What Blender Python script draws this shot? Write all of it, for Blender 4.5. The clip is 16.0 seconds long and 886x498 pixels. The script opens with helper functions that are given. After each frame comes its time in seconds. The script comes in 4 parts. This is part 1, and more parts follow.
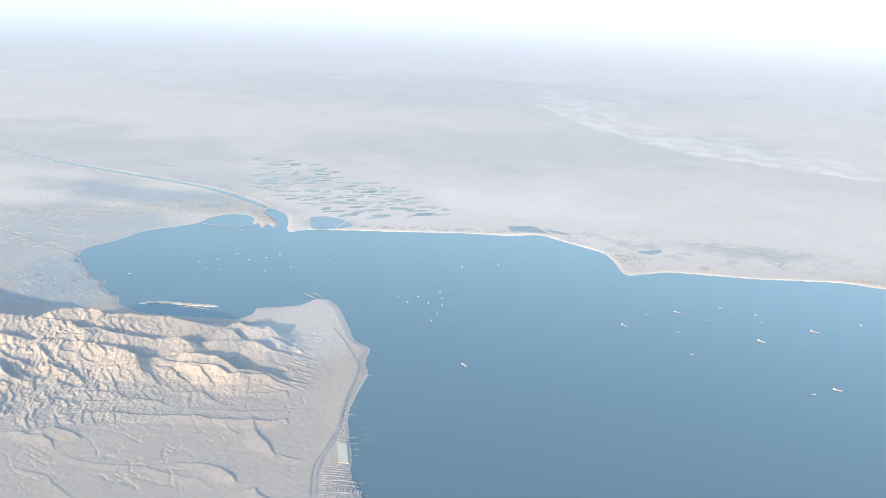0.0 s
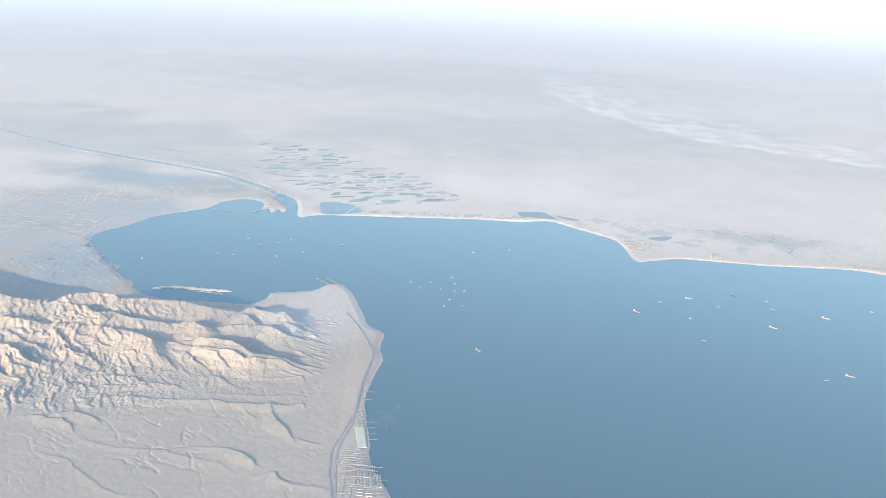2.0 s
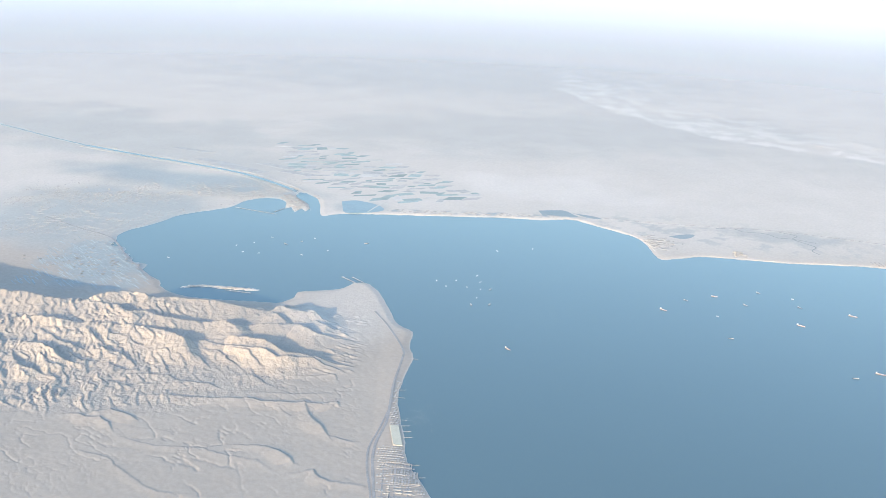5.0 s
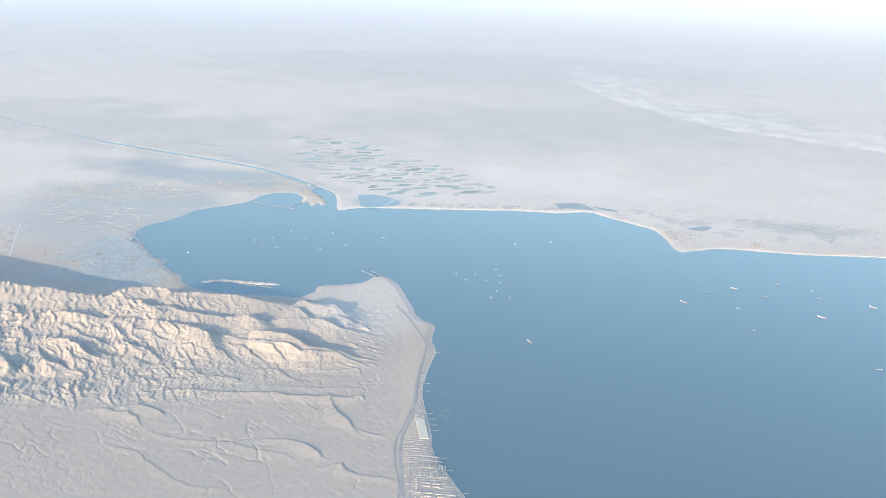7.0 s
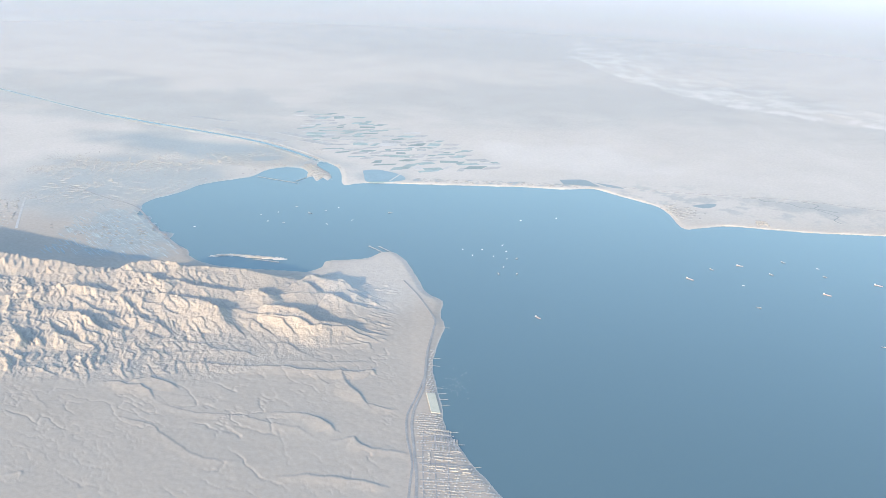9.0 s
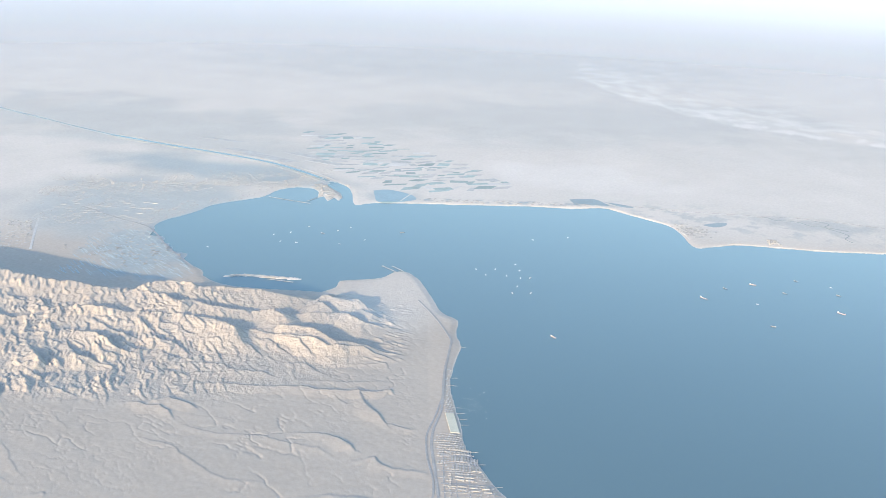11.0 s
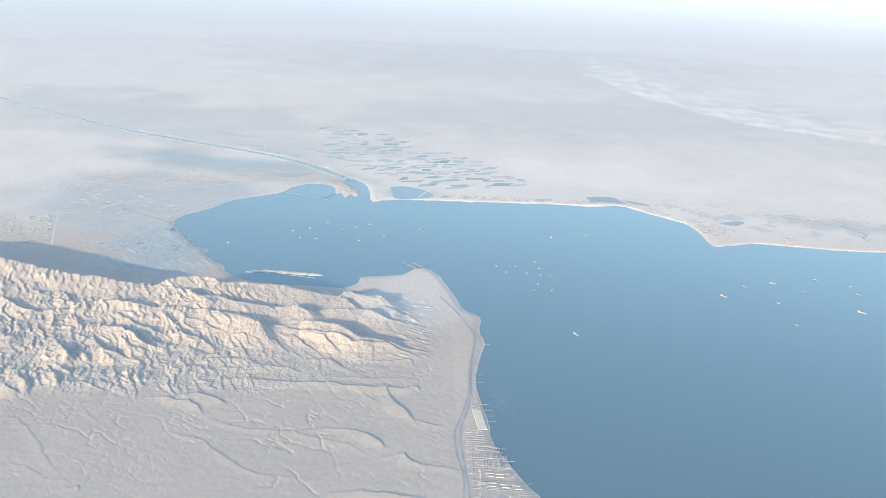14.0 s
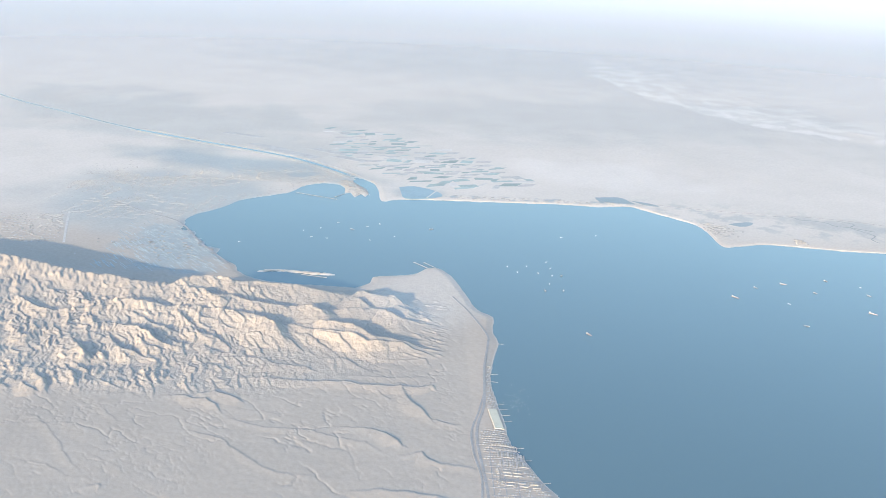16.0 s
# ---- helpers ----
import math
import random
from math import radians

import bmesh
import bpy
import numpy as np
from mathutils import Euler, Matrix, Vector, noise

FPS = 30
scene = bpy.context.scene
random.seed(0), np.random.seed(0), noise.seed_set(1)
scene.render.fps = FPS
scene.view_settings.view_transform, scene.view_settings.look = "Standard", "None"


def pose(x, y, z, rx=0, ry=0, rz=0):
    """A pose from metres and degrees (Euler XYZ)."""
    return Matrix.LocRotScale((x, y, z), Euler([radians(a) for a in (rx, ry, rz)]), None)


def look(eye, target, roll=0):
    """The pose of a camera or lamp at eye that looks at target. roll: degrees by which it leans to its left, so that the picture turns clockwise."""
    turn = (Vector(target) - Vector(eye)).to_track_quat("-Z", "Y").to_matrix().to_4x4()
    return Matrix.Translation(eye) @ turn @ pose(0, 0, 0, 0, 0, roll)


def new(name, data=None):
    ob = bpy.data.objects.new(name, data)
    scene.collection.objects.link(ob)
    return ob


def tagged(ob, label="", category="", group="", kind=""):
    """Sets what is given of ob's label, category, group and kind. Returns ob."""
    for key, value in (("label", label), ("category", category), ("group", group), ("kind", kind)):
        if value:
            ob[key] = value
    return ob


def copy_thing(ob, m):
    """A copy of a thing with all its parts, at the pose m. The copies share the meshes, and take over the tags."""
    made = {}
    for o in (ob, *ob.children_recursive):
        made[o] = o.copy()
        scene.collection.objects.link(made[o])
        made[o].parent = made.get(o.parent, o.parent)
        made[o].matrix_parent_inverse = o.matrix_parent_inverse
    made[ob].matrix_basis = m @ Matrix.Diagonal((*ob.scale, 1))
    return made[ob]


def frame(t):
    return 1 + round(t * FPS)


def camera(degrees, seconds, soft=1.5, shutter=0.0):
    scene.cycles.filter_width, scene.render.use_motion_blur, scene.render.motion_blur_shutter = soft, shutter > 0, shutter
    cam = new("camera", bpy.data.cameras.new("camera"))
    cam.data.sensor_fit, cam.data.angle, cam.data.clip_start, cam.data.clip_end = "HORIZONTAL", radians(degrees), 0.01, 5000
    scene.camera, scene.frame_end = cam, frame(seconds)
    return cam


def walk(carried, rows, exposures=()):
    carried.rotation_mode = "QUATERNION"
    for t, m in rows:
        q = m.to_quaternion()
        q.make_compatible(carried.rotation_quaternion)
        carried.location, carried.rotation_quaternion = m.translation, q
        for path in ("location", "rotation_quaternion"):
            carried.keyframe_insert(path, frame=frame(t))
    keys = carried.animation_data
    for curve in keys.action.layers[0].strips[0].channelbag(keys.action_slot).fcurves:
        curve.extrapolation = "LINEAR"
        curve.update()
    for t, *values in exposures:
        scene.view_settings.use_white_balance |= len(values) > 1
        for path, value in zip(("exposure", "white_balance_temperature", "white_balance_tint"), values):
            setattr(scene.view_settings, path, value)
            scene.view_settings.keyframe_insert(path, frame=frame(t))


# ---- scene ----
cam = camera(50.0, 16.0, soft=0.6)
PATH = [
    (0, (-1.411, 0.315, 99.842), (-1.334, 2.221, 99.242), 2.7),
    (0.5, (-2.388, 0.223, 99.842), (-2.311, 2.127, 99.236), 2.8),
    (1, (-3.348, 0.14, 99.844), (-3.271, 2.043, 99.232), 2.7),
    (1.5, (-4.288, 0.068, 99.847), (-4.212, 1.97, 99.231), 2.8),
    (2, (-5.229, 0.007, 99.849), (-5.15, 1.904, 99.22), 2.9),
    (2.5, (-6.18, -0.043, 99.853), (-6.103, 1.852, 99.219), 2.5),
    (3, (-7.15, -0.098, 99.856), (-7.075, 1.799, 99.229), 2.5),
    (3.5, (-8.13, -0.168, 99.858), (-8.056, 1.729, 99.231), 2.5),
    (4, (-9.112, -0.246, 99.862), (-9.037, 1.65, 99.23), 2.9),
    (6.5, (-14.042, -0.661, 99.906), (-13.992, 1.235, 99.271), 2.2),
    (7, (-14.988, -0.729, 99.911), (-14.935, 1.163, 99.264), 2.2),
    (7.5, (-15.899, -0.794, 99.917), (-15.845, 1.095, 99.262), 2.2),
    (8, (-16.784, -0.861, 99.925), (-16.725, 1.023, 99.256), 2.5),
    (8.5, (-17.668, -0.942, 99.928), (-17.605, 0.937, 99.247), 2.4),
    (9, (-18.565, -1.039, 99.929), (-18.5, 0.835, 99.234), 2.7),
    (11.5, (-23.184, -1.485, 99.959), (-23.123, 0.405, 99.307), 2.5),
    (12, (-24.116, -1.551, 99.963), (-24.054, 0.338, 99.31), 2.8),
    (12.5, (-25.056, -1.606, 99.968), (-24.992, 0.277, 99.298), 2.8),
    (13, (-26.003, -1.67, 99.97), (-25.937, 0.21, 99.291), 2.7),
    (13.5, (-26.944, -1.755, 99.97), (-26.883, 0.127, 99.296), 2.9),
    (14, (-27.88, -1.861, 99.968), (-27.822, 0.025, 99.305), 2.8),
    (14.5, (-28.817, -1.985, 99.963), (-28.758, -0.096, 99.309), 2.7),
    (15, (-29.751, -2.116, 99.958), (-29.694, -0.226, 99.306), 2.8),
    (15.5, (-30.694, -2.238, 99.955), (-30.636, -0.35, 99.298), 2.7),
    (16, (-31.637, -2.36, 99.953), (-31.577, -0.474, 99.29), 3.0),
]
walk(cam, [(t, look(eye, target, roll)) for t, eye, target, roll in PATH])

# The gulf is laid out at one hundredth of its size (1 m here is 100 m there), so that the horizon
# of a flight ten kilometres up lies within the lens's reach.

# ---- light ----
SUN_EL, SUN_AZ = 14.0, 212.0          # degrees above the horizon; compass-like, clockwise from +y
world = bpy.data.worlds.new("sky")
scene.world = world
world.use_nodes = True
sky = world.node_tree.nodes.new("ShaderNodeTexSky")
sky.sky_type, sky.sun_disc = "NISHITA", False
sky.sun_elevation, sky.sun_rotation = radians(SUN_EL), radians(SUN_AZ)
sky.altitude, sky.air_density, sky.dust_density, sky.ozone_density = 0, 1.2, 0.8, 2.0
background = world.node_tree.nodes["Background"]
background.inputs["Strength"].default_value = 0.15
world.node_tree.links.new(sky.outputs[0], background.inputs["Color"])
sun = new("sun", bpy.data.lights.new("sun", "SUN"))
sun.data.energy, sun.data.angle, sun.data.color = 2.15, radians(0.5), (1.0, 0.765, 0.505)
to_sun = Vector((math.sin(radians(SUN_AZ)) * math.cos(radians(SUN_EL)), math.cos(radians(SUN_AZ)) * math.cos(radians(SUN_EL)), math.sin(radians(SUN_EL))))
sun.rotation_euler = to_sun.to_track_quat("Z", "Y").to_euler()
scene.view_settings.exposure = 1.99


# ---- materials ----
def material(name, colour, rough=0.8, metal=0.0, vary=0.15, size=1.0, bump=0.0, spread=0.0):
    """A surface with grain at two scales; spread: how much single pieces differ."""
    m = bpy.data.materials.new(name)
    m.use_nodes = True
    n, l = m.node_tree.nodes, m.node_tree.links
    b = n["Principled BSDF"]
    b.inputs["Roughness"].default_value, b.inputs["Metallic"].default_value = rough, metal
    where = n.new("ShaderNodeTexCoord")
    grain = []
    for scale in (1.0 / size, 7.0 / size):
        t = n.new("ShaderNodeTexNoise")
        t.inputs["Scale"].default_value, t.inputs["Detail"].default_value = scale, 6
        l.new(where.outputs["Object"], t.inputs["Vector"])
        grain.append(t)
    add = n.new("ShaderNodeMath")
    add.operation = "ADD"
    l.new(grain[0].outputs["Fac"], add.inputs[0]), l.new(grain[1].outputs["Fac"], add.inputs[1])
    tone = n.new("ShaderNodeMapRange")
    tone.inputs["From Min"].default_value, tone.inputs["From Max"].default_value = 0.65, 1.35
    tone.inputs["To Min"].default_value, tone.inputs["To Max"].default_value = 1 - vary, 1 + vary
    l.new(add.outputs[0], tone.inputs["Value"])
    value = tone.outputs[0]
    if spread:
        info, own, mul = n.new("ShaderNodeObjectInfo"), n.new("ShaderNodeMapRange"), n.new("ShaderNodeMath")
        geo, both = n.new("ShaderNodeNewGeometry"), n.new("ShaderNodeMath")
        both.operation = "ADD"
        l.new(info.outputs["Random"], both.inputs[0]), l.new(geo.outputs["Random Per Island"], both.inputs[1])
        own.inputs["From Max"].default_value = 2.0
        own.inputs["To Min"].default_value, own.inputs["To Max"].default_value = 1 - spread, 1 + spread
        l.new(both.outputs[0], own.inputs["Value"])
        mul.operation = "MULTIPLY"
        l.new(value, mul.inputs[0]), l.new(own.outputs[0], mul.inputs[1])
        value = mul.outputs[0]
    mix = n.new("ShaderNodeVectorMath")
    mix.operation = "SCALE"
    mix.inputs[0].default_value = colour
    l.new(value, mix.inputs["Scale"]), l.new(mix.outputs[0], b.inputs["Base Color"])
    if bump:
        bp = n.new("ShaderNodeBump")
        bp.inputs["Strength"].default_value, bp.inputs["Distance"].default_value = bump, 0.1 * size
        l.new(add.outputs[0], bp.inputs["Height"]), l.new(bp.outputs[0], b.inputs["Normal"])
    return m


def ground_material():
    """Desert: gravel plain, tan rock, pale dunes and salt marsh, by the cover laid on the ground; the pale tone also
    whitens the far plain for haze.
    """
    m = bpy.data.materials.new("desert_ground")
    m.use_nodes = True
    n, l = m.node_tree.nodes, m.node_tree.links
    b = n["Principled BSDF"]
    b.inputs["Roughness"].default_value = 0.95
    b.inputs["Specular IOR Level"].default_value = 0.1
    where, cover, split = n.new("ShaderNodeTexCoord"), n.new("ShaderNodeVertexColor"), n.new("ShaderNodeSeparateColor")
    cover.layer_name = "cover"
    l.new(cover.outputs["Color"], split.inputs[0])

    def blotch(scale, lo, hi, detail=8.0):
        t, r = n.new("ShaderNodeTexNoise"), n.new("ShaderNodeMapRange")
        t.inputs["Scale"].default_value, t.inputs["Detail"].default_value, t.inputs["Roughness"].default_value = scale, detail, 0.62
        r.inputs["From Min"].default_value, r.inputs["From Max"].default_value = 0.3, 0.7
        r.inputs["To Min"].default_value, r.inputs["To Max"].default_value = lo, hi
        l.new(where.outputs["Object"], t.inputs["Vector"]), l.new(t.outputs["Fac"], r.inputs["Value"])
        return r.outputs[0], t.outputs["Fac"]

    colour = None
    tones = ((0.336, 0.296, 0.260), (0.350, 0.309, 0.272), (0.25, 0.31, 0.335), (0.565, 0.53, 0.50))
    rgb = n.new("ShaderNodeRGB")
    rgb.outputs[0].default_value = (*tones[0], 1)
    colour = rgb.outputs[0]
    for channel, tone in enumerate(tones[1:]):
        mix = n.new("ShaderNodeMix")
        mix.data_type = "RGBA"
        l.new(split.outputs[channel], mix.inputs["Factor"])
        l.new(colour, mix.inputs["A"])
        mix.inputs["B"].default_value = (*tone, 1)
        colour = mix.outputs["Result"]
    wide, _ = blotch(0.035, 0.955, 1.045)
    fine, height = blotch(1.1, 0.93, 1.07)
    both, out = n.new("ShaderNodeMath"), n.new("ShaderNodeVectorMath")
    both.operation, out.operation = "MULTIPLY", "SCALE"
    l.new(wide, both.inputs[0]), l.new(fine, both.inputs[1])
    l.new(colour, out.inputs[0]), l.new(both.outputs[0], out.inputs["Scale"])
    l.new(out.outputs[0], b.inputs["Base Color"])
    bump = n.new("ShaderNodeBump")
    bump.inputs["Strength"].default_value, bump.inputs["Distance"].default_value = 0.15, 0.15
    crag, rock = n.new("ShaderNodeTexNoise"), n.new("ShaderNodeMath")
    crag.inputs["Scale"].default_value, crag.inputs["Detail"].default_value, crag.inputs["Roughness"].default_value = 1.5, 5, 0.65
    rock.operation = "MULTIPLY"
    l.new(where.outputs["Object"], crag.inputs["Vector"])
    l.new(crag.outputs["Fac"], rock.inputs[0]), l.new(split.outputs[0], rock.inputs[1])
    worn = n.new("ShaderNodeBump")
    worn.inputs["Strength"].default_value, worn.inputs["Distance"].default_value = 0.7, 0.35
    l.new(height, bump.inputs["Height"]), l.new(bump.outputs[0], worn.inputs["Normal"])
    l.new(rock.outputs[0], worn.inputs["Height"]), l.new(worn.outputs[0], b.inputs["Normal"])
    return m


def water_material():
    m = bpy.data.materials.new("sea_water")
    m.use_nodes = True
    n, l = m.node_tree.nodes, m.node_tree.links
    b = n["Principled BSDF"]
    b.inputs["Roughness"].default_value, b.inputs["IOR"].default_value = 0.22, 1.33
    where, wide, tone = n.new("ShaderNodeTexCoord"), n.new("ShaderNodeTexNoise"), n.new("ShaderNodeMix")
    wide.inputs["Scale"].default_value, wide.inputs["Detail"].default_value = 0.012, 5
    tone.data_type = "RGBA"
    tone.inputs["A"].default_value, tone.inputs["B"].default_value = (0.074, 0.119, 0.141, 1), (0.082, 0.131, 0.154, 1)
    l.new(where.outputs["Object"], wide.inputs["Vector"]), l.new(wide.outputs["Fac"], tone.inputs["Factor"])
    l.new(tone.outputs["Result"], b.inputs["Base Color"])
    waves, bump = n.new("ShaderNodeTexNoise"), n.new("ShaderNodeBump")
    waves.inputs["Scale"].default_value, waves.inputs["Detail"].default_value = 4.0, 3
    bump.inputs["Strength"].default_value, bump.inputs["Distance"].default_value = 0.05, 0.02
    l.new(where.outputs["Object"], waves.inputs["Vector"]), l.new(waves.outputs["Fac"], bump.inputs["Height"])
    l.new(bump.outputs[0], b.inputs["Normal"])
    return m


def haze_material(near, far):
    """Haze painted on a sheet: pale colour, more opaque the farther it lies."""
    m = bpy.data.materials.new("haze_sheet")
    m.use_nodes = True
    n, l = m.node_tree.nodes, m.node_tree.links
    n.remove(n["Principled BSDF"])
    clear, veil, glow = n.new("ShaderNodeBsdfTransparent"), n.new("ShaderNodeBsdfDiffuse"), n.new("ShaderNodeBsdfTranslucent")
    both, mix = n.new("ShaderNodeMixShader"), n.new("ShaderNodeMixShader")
    veil.inputs["Color"].default_value = glow.inputs["Color"].default_value = (0.735, 0.77, 0.805, 1)
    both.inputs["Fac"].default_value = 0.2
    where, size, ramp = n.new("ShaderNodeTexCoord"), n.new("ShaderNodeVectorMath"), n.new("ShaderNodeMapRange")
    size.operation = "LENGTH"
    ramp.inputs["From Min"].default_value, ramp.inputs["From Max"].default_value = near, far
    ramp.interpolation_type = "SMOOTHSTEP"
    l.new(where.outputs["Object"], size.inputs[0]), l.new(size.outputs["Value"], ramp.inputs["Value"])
    l.new(veil.outputs[0], both.inputs[1]), l.new(glow.outputs[0], both.inputs[2])
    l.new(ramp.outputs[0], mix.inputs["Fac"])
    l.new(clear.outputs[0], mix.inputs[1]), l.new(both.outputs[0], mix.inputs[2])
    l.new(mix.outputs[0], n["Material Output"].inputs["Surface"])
    return m


GROUND, WATER = ground_material(), water_material()
ASPHALT = material("road_asphalt", (0.24, 0.235, 0.235), 0.9, vary=0.2, size=3)
PLASTER = material("pale_plaster", (0.37, 0.355, 0.335), 0.9, vary=0.1, size=1, spread=0.3)
BRIGHT = material("white_render", (0.34, 0.325, 0.305), 0.8, vary=0.08, size=1, spread=0.1)
ROOF = material("flat_roof", (0.31, 0.295, 0.28), 0.9, vary=0.15, size=1, spread=0.3)
CROP = material("irrigated_crop", (0.225, 0.275, 0.27), 0.9, vary=0.2, size=6, spread=0.35)
FALLOW = material("fallow_earth", (0.37, 0.355, 0.345), 0.95, vary=0.15, size=6, spread=0.25)
POND = material("settling_pond", (0.185, 0.222, 0.235), 0.6, vary=0.1, size=6)
LAGOON = material("lagoon_shallows", (0.17, 0.235, 0.265), 0.5, vary=0.12, size=6)
DYKE = material("marsh_dyke", (0.275, 0.312, 0.325), 0.95, vary=0.2, size=3, spread=0.3)
WADI = material("wadi_scrub", (0.21, 0.225, 0.225), 0.95, vary=0.25, size=2)
HULL = material("hull_paint", (0.30, 0.24, 0.23), 0.6, vary=0.2, size=0.5, spread=0.5)
HULL_DARK = material("dark_hull_paint", (0.05, 0.07, 0.10), 0.6, vary=0.2, size=0.5, spread=0.3)
DECK = material("deck_paint", (0.46, 0.42, 0.40), 0.7, vary=0.2, size=0.4, spread=0.3)
WHITE = material("ship_white", (0.48, 0.48, 0.48), 0.5, vary=0.05, size=0.4)
CONCRETE = material("pale_concrete", (0.30, 0.30, 0.295), 0.9, vary=0.12, size=1)
SAND = material("beach_sand", (0.43, 0.405, 0.375), 0.95, vary=0.08, size=2)
DIM = material("weathered_plaster", (0.31, 0.295, 0.278), 0.9, vary=0.12, size=1, spread=0.3)
YARD = material("raked_sand", (0.46, 0.425, 0.345), 0.95, vary=0.1, size=2)
SCRUB = material("damp_scrub", (0.32, 0.32, 0.315), 0.95, vary=0.25, size=3)


# ---- building blocks ----
def part(name, bm, mat, parent=None, label=""):
    """Links a bmesh as one mesh object, under a thing or a part."""
    me = bpy.data.meshes.new(name)
    bm.to_mesh(me)
    bm.free()
    me.materials.append(mat)
    ob = new(name, me)
    ob.parent = parent
    return tagged(ob, label)


def mesh_object(name, verts, faces, mat, parent=None, smooth=False):
    me = bpy.data.meshes.new(name)
    me.from_pydata([tuple(map(float, v)) for v in verts], [], faces)
    me.materials.append(mat)
    if smooth:
        me.shade_smooth()
    ob = new(name, me)
    ob.parent = parent
    return ob


def box(bm, x, y, z, lx, ly, lz, turn=0.0, taper=1.0):
    """A block that stands on z, centred on x and y."""
    c, s = math.cos(turn), math.sin(turn)
    ring = []
    for k, f in ((0, 1.0), (1, taper)):
        for a, b in ((-1, -1), (1, -1), (1, 1), (-1, 1)):
            u, v = a * lx / 2 * f, b * ly / 2 * f
            ring.append(bm.verts.new((x + c * u - s * v, y + s * u + c * v, z + k * lz)))
    for f in ((3, 2, 1, 0), (4, 5, 6, 7), (0, 1, 5, 4), (1, 2, 6, 5), (2, 3, 7, 6), (3, 0, 4, 7)):
        bm.faces.new([ring[i] for i in f])


def perlin(x, y, seed):
    """Gradient noise, about -0.7 to 0.7."""
    table = np.random.RandomState(seed)
    order, angle = table.permutation(512), table.uniform(0, 2 * np.pi, 512)
    xi, yi = np.floor(x).astype(np.int64), np.floor(y).astype(np.int64)
    u, v = x - xi, y - yi
    su, sv = u * u * u * (u * (u * 6 - 15) + 10), v * v * v * (v * (v * 6 - 15) + 10)

    def corner(i, j):
        a = angle[order[(order[(xi + i) & 511] + yi + j) & 511]]
        return np.cos(a) * (u - i) + np.sin(a) * (v - j)

    low = corner(0, 0) * (1 - su) + corner(1, 0) * su
    high = corner(0, 1) * (1 - su) + corner(1, 1) * su
    return low * (1 - sv) + high * sv


def fbm(x, y, size, octaves, seed, gain=0.5):
    total, f, a = 0.0, 1.0 / size, 1.0
    for k in range(octaves):
        total = total + a * perlin(x * f + 17.3 * k, y * f - 9.1 * k, seed + k)
        f, a = f * 2.03, a * gain
    return total


def ease(v, lo, hi):
    t = np.clip((v - lo) / (hi - lo), 0, 1)
    return t * t * (3 - 2 * t)


def curve(points, step=2.0):
    """A smooth line through plan points."""
    p = np.array(points, float)
    p = np.vstack([2 * p[0] - p[1], p, 2 * p[-1] - p[-2]])
    out = []
    for a, b, c, d in zip(p[:-3], p[1:-2], p[2:-1], p[3:]):
        for t in np.linspace(0, 1, max(2, min(12, int(np.linalg.norm((c - b)[:2]) / step))), endpoint=False):
            out.append(0.5 * (2 * b + (c - a) * t + (2 * a - 5 * b + 4 * c - d) * t * t + (3 * b - a - 3 * c + d) * t ** 3))
    return np.array(out + [p[-2]])


# ---- the plan ----
WEST_COAST = [(150, -500), (60, -100), (30, 60), (10, 120), (-2.0, 144.5), (-5.5, 152.2), (-7.6, 158.0), (-10.3, 164.5), (-11.3, 174.5), (-12.1, 183.5),
              (-12.8, 191), (-12.0, 200), (-9.7, 213), (-10.7, 219.6), (-10.0, 229), (-14.0, 233.7), (-16.4, 243.5), (-18.8, 253), (-21.6, 261),
              (-24.5, 264.5), (-28, 264), (-30.5, 259.6), (-36, 257), (-43.3, 255.3), (-43.8, 250.5), (-48, 246)]
BAY_SHORE = [(-60, 247), (-72, 248.5), (-80, 253), (-84, 260.5), (-87.5, 263), (-90, 268), (-92, 273.5), (-95.5, 276.5), (-97.5, 281.5), (-101.5, 285), (-103, 289), (-107.5, 294), (-107.4, 304), (-99.8, 315), (-94, 326), (-85, 333), (-78.2, 339),
             (-74.7, 347), (-68, 352.5), (-61.6, 351.3)]
PORT = [(-59, 347), (-58.6, 339.2), (-56.5, 341), (-54.5, 334.8), (-52.5, 340), (-50.5, 336.2), (-49.2, 341.5), (-48.8, 336), (-50.3, 345.5), (-53.6, 352.5), (-57.5, 359)]
EAST_COAST = [(-53.2, 361.5), (-48.8, 355), (-46.4, 346.5), (-44.4, 331.6), (-38, 334.5), (-26.1, 335.9), (-5.4, 336.3), (19.7, 337.2), (36.4, 336.3), (47.1, 338.4), (52, 335.5), (56.5, 330.2),
              (67.1, 319.9), (70.0, 310.6), (70.3, 300), (71.8, 295.2), (75.9, 296.2), (86.3, 299.7), (99.2, 298.1), (115.6, 295.8), (130.8, 295.6), (145.6, 294.3),
              (156.4, 289.8), (200, 275), (270, 230), (420, 60), (800, -500)]
CANAL = [(-52.6, 357), (-55.6, 361), (-60.5, 367), (-70, 377), (-84, 389), (-103.5, 399.9), (-131.5, 413.5), (-161.6, 429.2), (-197.3, 454.4), (-260, 505), (-330, 600)]
